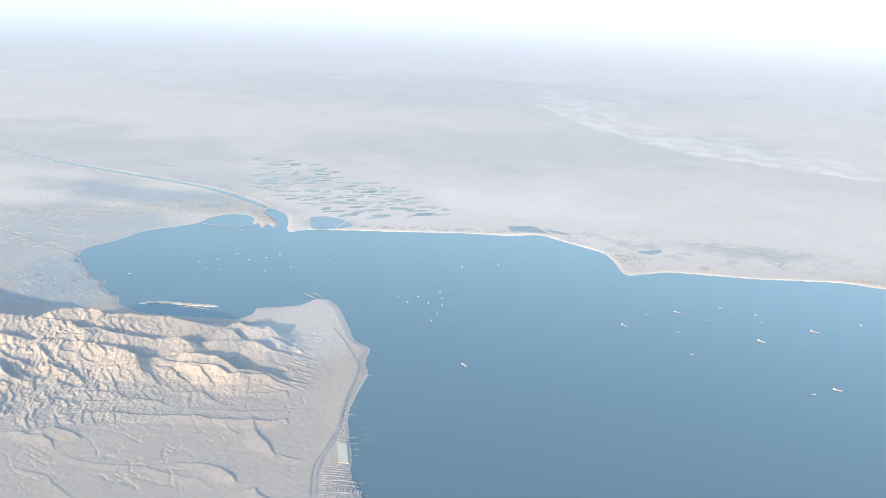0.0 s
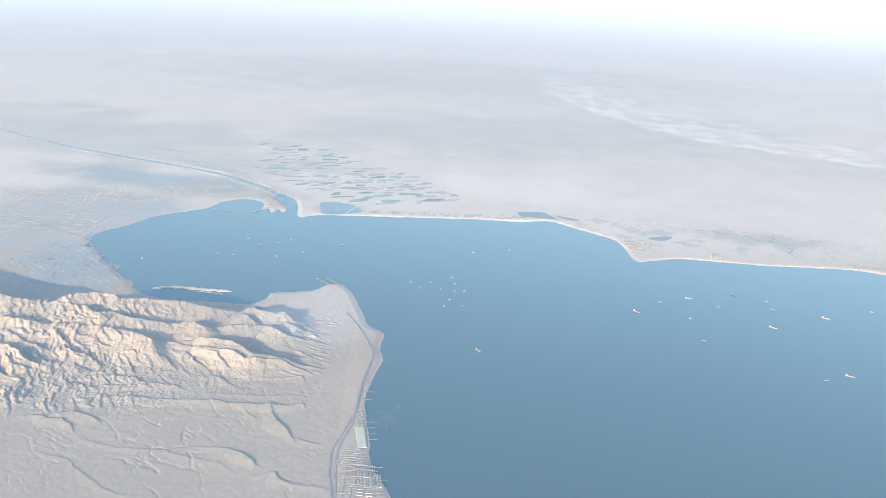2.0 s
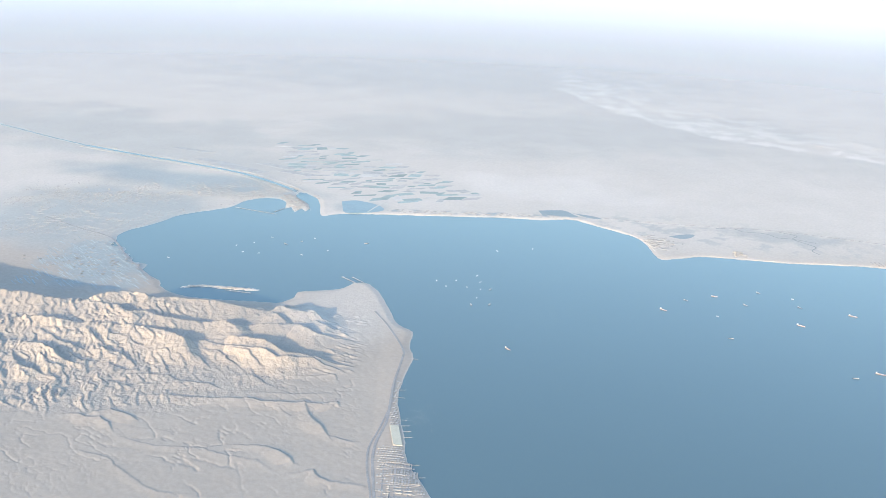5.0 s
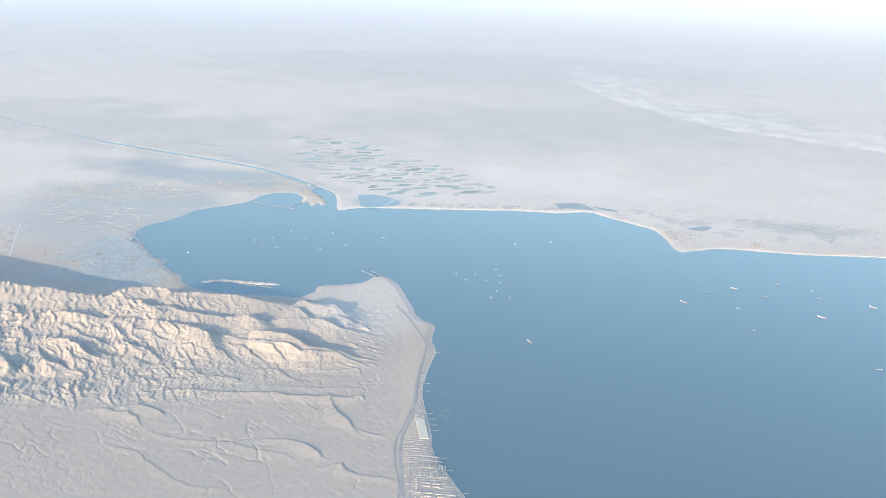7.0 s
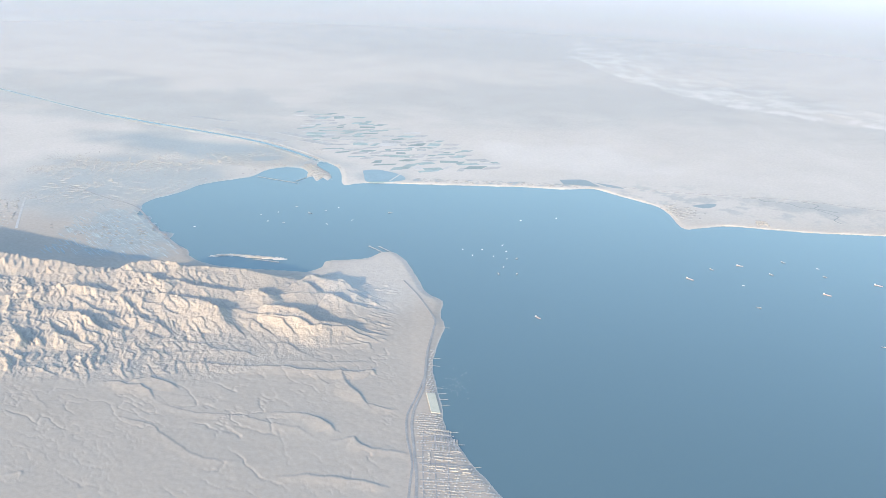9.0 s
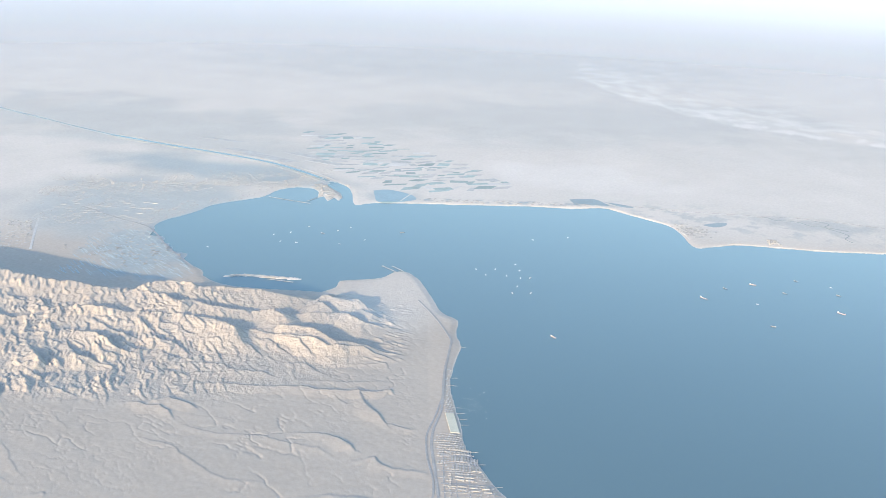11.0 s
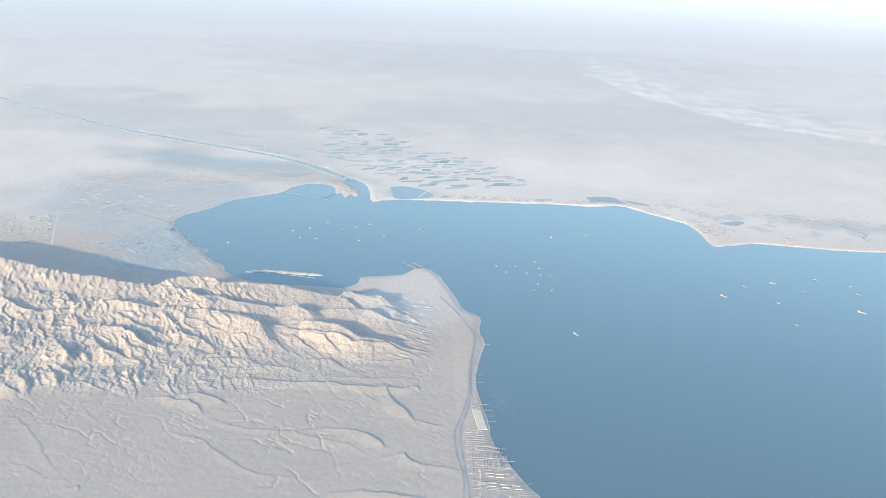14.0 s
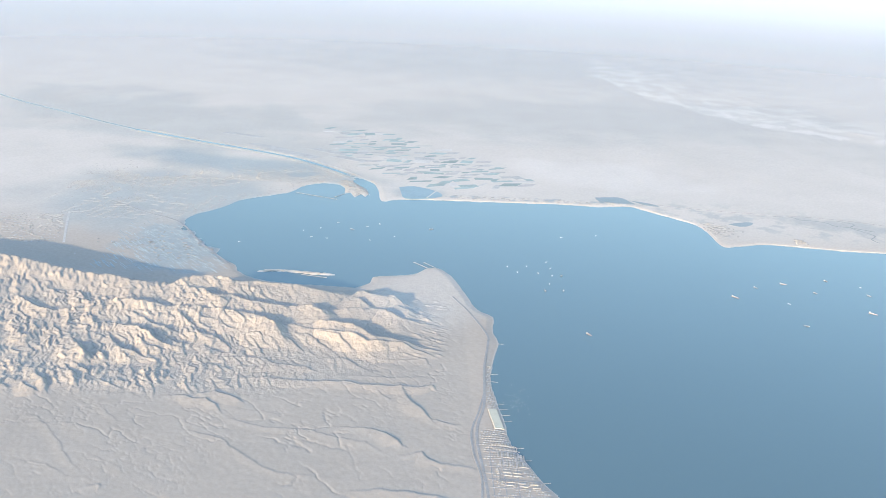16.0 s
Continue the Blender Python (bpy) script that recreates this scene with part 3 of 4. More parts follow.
def ellipse(x, y, cx, cy, rx, ry, turn=0.0, soft=0.5, rag=0.35, size=30, seed=80):
    """A ragged patch: one inside, nought outside."""
    c, s = math.cos(radians(turn)), math.sin(radians(turn))
    u, v = ((x - cx) * c + (y - cy) * s) / rx, ((y - cy) * c - (x - cx) * s) / ry
    r = np.hypot(u, v) + rag * fbm(x, y, size, 4, seed)
    return 1 - ease(r, 1 - soft, 1 + soft)


def build_ground():
    front = np.concatenate([np.arange(-43, 0, 0.056), np.linspace(0, 41, 400)])
    angles = np.radians(np.concatenate([front, np.linspace(41, 317, 70)[1:-1]]))
    radii = [0.02, 40.0, 90.0]
    r = 118.0
    while r < 4900:
        radii.append(r)
        r *= 1.0024 if r < 165 else 1.0013 if r < 245 else 1.003 if r < 350 else 1.0055 if r < 900 else 1.05
    radii = np.array(radii)
    rr, aa = np.meshgrid(radii, angles, indexing="ij")
    x, y = (-15 + rr * np.sin(aa)).ravel(), (rr * np.cos(aa)).ravel()
    p = np.stack([x, y], -1)
    d = shore(p)
    z = ground_height(x, y, d)
    nr, na = rr.shape
    base = (np.arange(nr - 1)[:, None] * na + np.arange(na)[None]).ravel()
    nxt = (np.arange(nr - 1)[:, None] * na + (np.arange(na) + 1)[None] % na).ravel()
    quads = np.stack([base, base + na, nxt + na, nxt], -1)
    me = bpy.data.meshes.new("ground")
    me.vertices.add(len(x))
    me.vertices.foreach_set("co", np.stack([x, y, z], -1).ravel().astype(np.float32))
    me.loops.add(quads.size)
    me.loops.foreach_set("vertex_index", quads.ravel().astype(np.int32))
    me.polygons.add(len(quads))
    me.polygons.foreach_set("loop_start", np.arange(0, quads.size, 4, dtype=np.int32))
    me.update(calc_edges=True)
    me.validate()
    # Ground cover: tan rock and sand, damp salt flat, pale dune and beach, and far land paled for haze.
    hills = sample(ROUGH, x, y, 0.0)
    tan = 0.85 * hills * ease(x, -118, -75) + 0.35 * hills
    tan = np.maximum(tan, 0.75 * ellipse(x, y, 50, 392, 75, 34, -12))
    tan = np.maximum(tan, 0.4 * ellipse(x, y, -10, 352, 60, 12))
    tan = np.maximum(tan, 0.30 * ease(fbm(x, y, 120, 4, 90), -0.1, 0.5) * ease(y, 280, 330))
    tan = np.maximum(tan, 0.35 * ellipse(x, y, -26, 246, 18, 22))
    marsh = 0.34 * ellipse(x, y, -150, 455, 110, 50, -25, rag=0.8)
    marsh = np.maximum(marsh, 0.58 * ellipse(x, y, -118, 326, 46, 34, 0, rag=0.5))
    marsh = np.maximum(marsh, 0.7 * ellipse(x, y, -104, 276, 15, 22, 20, rag=0.5, size=10))
    marsh = np.maximum(marsh, 0.68 * ellipse(x, y, -100, 372, 60, 16, -22, rag=0.6))
    marsh = np.maximum(marsh, 0.55 * ellipse(x, y, -32, 344, 9, 6, 0, rag=0.4, size=8))
    marsh = np.maximum(marsh, 0.30 * ellipse(x, y, 60, 500, 150, 60, 10, rag=0.5))
    marsh = np.maximum(marsh, 0.30 * ellipse(x, y, 30, 700, 190, 90, 0, rag=0.5))
    marsh = np.maximum(marsh, 0.45 * ellipse(x, y, 125, 324, 22, 7, -18, rag=0.9, size=8))
    rim = np.array([(75, 646), (90, 640), (103, 596), (123, 543.5), (141, 516), (160, 496), (190, 475), (225, 452), (300, 425), (420, 400)], float)
    far, _, beyond = along(p + np.column_stack([9 * fbm(x, y, 30, 3, 96), 9 * fbm(x, y, 30, 3, 97)]), rim)
    streak = ease(fbm(x * 0.8, y * 0.8, 11, 6, 95, 0.65), -0.15, 0.35)
    pale = np.where(beyond, np.exp(-far / 160) * (0.5 + 0.3 * streak), 0.0) * ease(x, 62, 100)
    marsh = np.maximum(marsh, np.where(beyond, 0, 0.25 * np.exp(-far / 110) * (0.7 + 0.3 * streak)) * ease(y, 385, 430))
    scrub = ease(fbm(x, y, 9, 5, 98, 0.6), 0.05, 0.28) * ellipse(x, y, 98, 326, 58, 15, -14, rag=0.3, size=12)
    marsh = np.maximum(marsh, 0.42 * scrub)
    marsh = np.maximum(marsh, 0.8 * ease(fbm(x, y, 4, 3, 99), -0.1, 0.25) * ellipse(x, y, 12, 341.2, 42, 2.4, 0, rag=0.2, size=8))
    pale = np.maximum(pale, 0.4 * (1 - ease(d, 0.3, 0.9)) * (y > 325) * (x > -40))
    pale = np.maximum(pale, 0.35 * (1 - ease(d, 0.1, 0.5)))
    pale = np.maximum(pale, 0.32 * ellipse(x, y, -26, 246, 17, 24))
    pale = np.maximum(pale, 0.66 * ellipse(x, y, 48, 382, 62, 30, -16, soft=0.6))
    marsh = marsh * (1 - 0.7 * ellipse(x, y, 50, 390, 70, 30, -12))
    tan = tan * (1 - 0.6 * marsh)
    # Haze put into the colour: land turns paler northwards, less so on marsh.
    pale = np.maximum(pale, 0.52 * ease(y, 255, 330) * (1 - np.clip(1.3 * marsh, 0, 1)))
    pale = np.maximum(pale, 0.6 * (1 - ease(along(p[:, :2], ISLAND)[0], 0.4, 2.0)))
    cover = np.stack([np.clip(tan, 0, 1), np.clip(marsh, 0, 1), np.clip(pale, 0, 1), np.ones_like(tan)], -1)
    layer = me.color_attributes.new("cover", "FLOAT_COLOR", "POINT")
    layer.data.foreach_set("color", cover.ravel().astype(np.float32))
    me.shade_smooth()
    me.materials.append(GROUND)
    return tagged(new("ground", me), "pale grey and tan desert ground with eroded ridges", "ground", kind="structure")


build_ground()


def spot(x, y):
    return float(ground_height(np.array([x], float), np.array([y], float))[0])


def build_water():
    ring = [(math.sin(a), math.cos(a)) for a in np.linspace(0, 2 * math.pi, 96, endpoint=False)]
    verts = [(0, 0, 0)] + [(4850 * a, 4850 * b, 0) for a, b in ring]
    faces = [(0, 1 + (i + 1) % 96, 1 + i) for i in range(96)]
    ob = mesh_object("water", verts, faces, WATER)
    tagged(ob, "calm blue gulf water with faint ripples", "sea", kind="structure")


def build_haze():
    """An added sheet in place of haze, rising from the far plain like a gentle bank."""
    verts, faces = [], []
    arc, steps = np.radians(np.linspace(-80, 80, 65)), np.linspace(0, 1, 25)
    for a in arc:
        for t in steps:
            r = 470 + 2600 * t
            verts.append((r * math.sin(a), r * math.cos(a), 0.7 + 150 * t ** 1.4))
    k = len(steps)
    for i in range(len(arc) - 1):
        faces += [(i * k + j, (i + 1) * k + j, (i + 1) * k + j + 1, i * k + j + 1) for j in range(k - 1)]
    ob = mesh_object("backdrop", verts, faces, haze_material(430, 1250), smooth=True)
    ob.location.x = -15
    tagged(ob, "pale blue-white haze sheet over the far desert", "haze", kind="structure")


build_water()
build_haze()


# ---- roads, canal banks, beaches ----
def ribbon(name, points, width, mat, lift=0.05, step=1.2, label="", category="road"):
    """A strip of ground that follows the relief."""
    line = curve(points, step)
    way = np.gradient(line, axis=0)
    side = np.stack([-way[:, 1], way[:, 0]], -1) / (np.hypot(way[:, 0], way[:, 1])[:, None] + 1e-9)
    verts = []
    for s in (-0.5, 0.5):
        q = line + s * width * side
        verts.append(np.column_stack([q, np.maximum(ground_height(q[:, 0], q[:, 1]), 0.0) + lift]))
    verts[0][:, 2] = verts[1][:, 2] = np.maximum(verts[0][:, 2], verts[1][:, 2])
    n = len(line)
    low = [v - np.array((0, 0, 0.12)) for v in verts]
    faces = []
    for i in range(n - 1):
        faces += [(i, i + 1, n + i + 1, n + i)[::-1], (i, i + 1, 2 * n + i + 1, 2 * n + i), (n + i, 3 * n + i, 3 * n + i + 1, n + i + 1)]
    ob = mesh_object(name, np.vstack(verts + low), faces, mat)
    return tagged(ob, label, category, kind="structure")


COAST_ROAD = [(-20.5, 241.7), (-16.3, 231.1), (-12.4, 217.5), (-12.6, 211), (-14.1, 199), (-14.6, 190), (-15.2, 180), (-16.9, 172), (-17.4, 165), (-16.6, 153), (-16.3, 145.7), (-16.5, 132)]
BYPASS = [(-14.8, 186), (-16.6, 177), (-18.4, 169), (-18.3, 161), (-17.2, 152), (-17.6, 143), (-18, 132)]
ribbon("road", COAST_ROAD, 0.55, ASPHALT, label="grey asphalt coast road along the desert shore")
ribbon("road", BYPASS, 0.4, ASPHALT, label="narrow grey bypass road beside the coast road")
ribbon("road", [(-147.5, 303.4), (-143, 288), (-138.4, 272.7)], 0.7, FALLOW, label="straight pale road across the desert plain")
ribbon("road", [(-138, 318), (-122, 306), (-109, 297), (-98, 278), (-86, 261)], 0.6, ASPHALT, label="grey road along the marshy bay shore")
ribbon("road", [(56, 342), (80, 337), (100, 335), (125, 332), (160, 320)], 0.22, ASPHALT, label="thin grey road across the eastern plain")
ribbon("road", [(-28, 337.5), (-24, 348), (-19, 360)], 0.55, SAND, label="pale causeway road running inland from the shore")
ribbon("canal", CANAL[:8], 1.7, WATER, 0.05, 3, "straight blue ship canal running inland", "canal")
ribbon("canal", CANAL[7:], 0.8, WATER, 0.05, 3, "far reach of the blue ship canal", "canal")
bank = np.array(CANAL[1:8], float)
ribbon("embankment", bank + (2.0, 2.7), 0.8, SCRUB, 0.12, 4, "pale sand bank along the canal", "canal bank")
ribbon("embankment", bank - (1.5, 2.4), 0.4, SCRUB, 0.10, 4, "narrow pale sand bank along the canal", "canal bank")
ribbon("beach", [(-27, 336.6), (-5.4, 337.1), (19.7, 338), (34, 337.3), (47, 339.2), (53, 336), (57.2, 331), (67.8, 320.6), (71, 311), (71.6, 303)], 0.24, SAND, 0.04, label="thin pale sand beach along the eastern shore", category="beach")
ribbon("beach", [(77, 297), (86.3, 300.5), (99.2, 298.9), (115.6, 296.6), (130.8, 296.4), (145.6, 295.1), (157, 290.5)], 0.2, SAND, 0.04, label="thin pale sand beach below the eastern plain", category="beach")


# ---- ponds, fields, scrub ----
def plot(name, x, y, lx, ly, turn, mat, parent=None, lift=0.06, skew=0.0):
    """A thin slab of worked ground, its corners on the relief."""
    c, s = math.cos(turn), math.sin(turn)
    corners = []
    for a, b in ((-1, -1), (1, -1), (1, 1), (-1, 1)):
        u, v = a * lx / 2 + skew * b, b * ly / 2
        corners.append((x + c * u - s * v, y + s * u + c * v))
    q = np.array(corners)
    top = ground_height(q[:, 0], q[:, 1]) + lift
    verts = [(*p, z) for p, z in zip(corners, top)] + [(*p, z - 0.2) for p, z in zip(corners, top)]
    return mesh_object(name, verts, [(0, 1, 2, 3), (0, 4, 5, 1), (1, 5, 6, 2), (2, 6, 7, 3), (3, 7, 4, 0)], mat, parent)


def farmland():
    """Strips of irrigated and fallow land north of the gulf."""
    land = tagged(new("farmland"), "patchwork of blue-green irrigated fields on pale desert", "farmland", kind="structure")
    rng = random.Random(5)
    edge = [(-76, 453), (-52, 448), (-33, 431), (-8, 403), (17, 369), (14, 358), (-12, 353), (-30, 357), (-52, 378), (-66, 402)]

    def inside(x, y):
        odd = False
        for (ax, ay), (bx, by) in zip(edge, edge[1:] + edge[:1]):
            if (ay > y) != (by > y) and x < ax + (y - ay) * (bx - ax) / (by - ay):
                odd = not odd
        return odd

    c, s = math.cos(radians(9)), math.sin(radians(9))
    v = -70.0
    row = 0
    while v < 75:
        deep = rng.uniform(3.0, 7.0)
        u = -80.0 + rng.uniform(0, 5)
        while u < 80:
            wide = rng.uniform(3.0, 9.5)
            a, b = u + wide / 2 + 0.35 * v, v + deep / 2
            x, y = -25 + c * a - s * b, 400 + s * a + c * b
            x, y = x + rng.gauss(0, 0.8), y + rng.gauss(0, 1.2)
            if inside(x, y) and rng.random() < 0.85:
                plot("field", x, y, wide - rng.uniform(0.3, 1.2), deep * rng.uniform(0.35, 0.8), radians(rng.choice((4, 10, 22)) + rng.gauss(0, 3)), rng.choice((CROP, CROP, CROP, FALLOW, FALLOW, SCRUB)), land, 0.03 + 0.006 * (row % 3), rng.uniform(-0.4, 1.8))
            u += wide
            row += 1
        v += deep
    for x, y, lx, ly in ((-86, 397, 26, 6), (-70, 403, 18, 4), (-97, 407, 20, 4), (-60, 392, 16, 4), (-112, 428, 20, 3)):
        plot("field", x, y, lx, ly, radians(-27 + rng.gauss(0, 3)), SCRUB, land, 0.05, 2.0)


farmland()


def pond(points, label, mat=POND):
    """A sheet of standing water with a low rim."""
    line = curve(points + points[:1], 1.5)[:-1]
    line = line + 0.25 * np.column_stack([fbm(line[:, 0], line[:, 1], 3, 2, 33), fbm(line[:, 0], line[:, 1], 3, 2, 37)])
    z = float(ground_height(line[:, 0], line[:, 1]).max()) + 0.03
    n = len(line)
    verts = [(*p, z) for p in line] + [(*p, z - 0.3) for p in line]
    faces = [tuple(range(n))] + [(i, n + i, n + (i + 1) % n, (i + 1) % n) for i in range(n)]
    return tagged(mesh_object("pond", verts, faces, mat), label, "pond", kind="structure")


pond([(36.8, 348.2), (46.5, 349.6), (49.8, 344), (51, 341), (44, 341.6), (40, 342.6), (38, 341)], "blue settling pond behind the eastern beach")
pond([(50, 346), (57, 343), (60, 339.5), (55, 340.5)], "small blue pond behind the eastern beach")
pond([(80.5, 321), (86, 323.6), (90.5, 324), (88, 320), (84, 318.5)], "dark blue-grey pond beside the eastern port", POND)
pond([(-38.5, 351), (-33, 353), (-25, 348), (-22, 341), (-29, 336.6), (-36, 336.2), (-37.5, 343)], "shallow grey-blue lagoon behind the canal mouth", LAGOON)


def wadi(name, points, width, label):
    ribbon(name, points, width, WADI, 0.03, 1.2, label, "dry river")


wadi("wadi", [(101, 333), (108, 333), (110, 330), (115, 329.5), (119, 327.5), (121, 324), (126, 323), (133, 319)], 0.45, "dark damp scrub along a dry river bed")
wadi("wadi", [(124, 331), (129, 327), (126, 323), (129, 318), (131, 314), (128, 310), (129, 306)], 0.4, "dark scrub along a winding dry river bed")


# ---- buildings ----
def house_block(name, lx, ly, lz, label, group, roof=ROOF, walls=BRIGHT):
    """A flat-roofed block with a parapet and a stair head."""
    thing = tagged(new(name), label, "building", group)
    bm = bmesh.new()
    box(bm, 0, 0, -0.12, lx, ly, lz + 0.12)
    part("wall", bm, walls, thing)
    bm = bmesh.new()
    box(bm, 0, 0, lz, lx * 0.94, ly * 0.94, 0.02)
    part("roof", bm, roof, thing, "flat grey roof")
    bm = bmesh.new()
    box(bm, lx * 0.22, 0, lz + 0.02, min(lx, ly) * 0.35, min(lx, ly) * 0.35, 0.07)
    part("stair_head", bm, walls, thing)
    return thing


def pose_at(x, y, turn=0.0):
    return pose(x, y, spot(x, y), 0, 0, math.degrees(turn))


def houses(name, spots, label, mat=PLASTER):
    """Many small flat-roofed houses as one mass."""
    bm = bmesh.new()
    q = np.array([(s[0], s[1]) for s in spots])
    z = ground_height(q[:, 0], q[:, 1])
    for (x, y, lx, ly, lz, turn), g in zip(spots, z):
        if g > 0.02:
            box(bm, x, y, g - 0.1, lx, ly, lz + 0.1, turn)
    ob = part(name, bm, mat)
    return tagged(ob, label, "buildings", kind="stuff")


def resort():
    """The holiday town on the near shore: rows of white blocks, a sand square and lanes of small houses."""
    rng = random.Random(11)
    long_block = house_block("apartment_block", 1.5, 0.36, 0.13, "long white flat-roofed apartment block in the shore resort", "resort blocks")
    tall_block = house_block("apartment_block", 0.34, 1.9, 0.11, "narrow white flat-roofed terrace block in the shore resort", "resort blocks")
    square = house_block("villa", 0.38, 0.4, 0.10, "small white flat-roofed villa in the shore resort", "resort villas")
    spots = []
    for k, (x, y) in enumerate([(-12.2, 154.2), (-10.3, 154.0), (-12.1, 153.2), (-10.2, 153.0), (-11.8, 150.9), (-9.6, 150.6), (-13.6, 150.9), (-7.4, 150.4), (-12.0, 149.8), (-9.4, 149.6), (-7.0, 149.3), (-8.6, 156.4)]):
        spots.append((long_block, x, y, -0.10))
    for k in range(11):
        spots.append((tall_block, -13.4 + 0.62 * k, 160.6 - 0.10 * k, -0.05))
        if k < 9:
            spots.append((tall_block, -13.2 + 0.62 * k, 157.6 - 0.08 * k, -0.05))
    for k in range(12):
        spots.append((square, -14.4 + 0.52 * k, 164.3 - 0.06 * k, 0.1))
    for k in range(11):
        spots.append((square, -14.2 + 0.56 * k, 162.6 - 0.05 * k, 0.1))
    for k in range(7):
        spots.append((square, -14.0, 155.4 - 0.8 * k, 0.1))
    used = set()
    for ob, x, y, turn in spots:
        m = pose_at(x + rng.uniform(-0.06, 0.06), y + rng.uniform(-0.1, 0.1), turn)
        if ob in used:
            copy_thing(ob, m)
        else:
            ob.matrix_basis = m
            used.add(ob)
    lanes = []
    for k in range(2600):
        y = rng.uniform(136, 200)
        coast = float(np.interp(y, [136, 144.5, 152.2, 158, 164.5, 174.5, 183.5, 191, 200], [2.6, -2, -5.5, -7.6, -10.3, -11.3, -12.1, -12.8, -12.0])) - 0.35
        road = float(np.interp(y, [132, 145.7, 153, 165, 172, 180, 190, 199], [-16.5, -16.3, -16.6, -17.4, -16.9, -15.2, -14.6, -14.1])) + 0.7
        if y > 167.5 and rng.random() < 0.35 or (170 < y < 179):
            continue
        u = rng.random()
        x = road + (coast - road) * u
        row = round((y - 136) / 0.85)
        y = 136 + 0.85 * row + rng.uniform(-0.08, 0.08) - 0.07 * (x + 15)
        col = round(x / 0.6) * 0.6 + 0.2 * (row % 3) + rng.uniform(-0.08, 0.08)
        if coast < col or (147.6 < y < 161.6 and rng.random() < 0.55) or 151.4 < y < 152.3:
            continue
        lanes.append((col, y, rng.uniform(0.2, 0.42), rng.uniform(0.22, 0.5), rng.uniform(0.04, 0.10), rng.uniform(-0.1, 0.1)))
    houses("resort_houses", lanes, "lanes of small pale flat-roofed resort houses", DIM)
    for k, y in enumerate((137.5, 140.8, 143.6, 146.4, 149.0, 156.2, 159.2, 163.4, 165.6, 167.8)):
        coast = float(np.interp(y, [136, 144.5, 152.2, 158, 164.5, 174.5], [2.6, -2, -5.5, -7.6, -10.3, -11.3])) - 0.5
        ribbon("street", [(-15.6, y + 0.1), ((coast - 15.6) / 2, y - 0.15), (coast, y - 0.5)], 0.24, ASPHALT, 0.05, 0.8, "narrow grey street between the resort houses", "street")
    for x0, x1 in ((-15.3, -15.0), (-13.0, -12.6), (-10.6, -9.6)):
        ribbon("street", [(x0 + 0.4, 138), (x0 + 0.2, 148), ((x0 + x1) / 2, 156), (x1, 163.5)], 0.22, ASPHALT, 0.05, 0.8, "narrow grey street along the resort shore", "street")
    ribbon("road", [(-15.8, 151.9), (-11, 151.7), (-5.4, 151.2)], 0.4, ASPHALT, 0.05, 0.8, "grey street through the shore resort")
    ribbon("road", [(-15.8, 161.9), (-12, 161.8), (-9.6, 161.4)], 0.35, ASPHALT, 0.05, 0.8, "grey street through the shore resort")
    yard = plot("sand_yard", -13.0, 174.6, 1.9, 8.2, radians(7), YARD, None, 0.16)
    tagged(yard, "pale yellowish sand yard beside the shore resort", "yard", kind="structure")


resort()


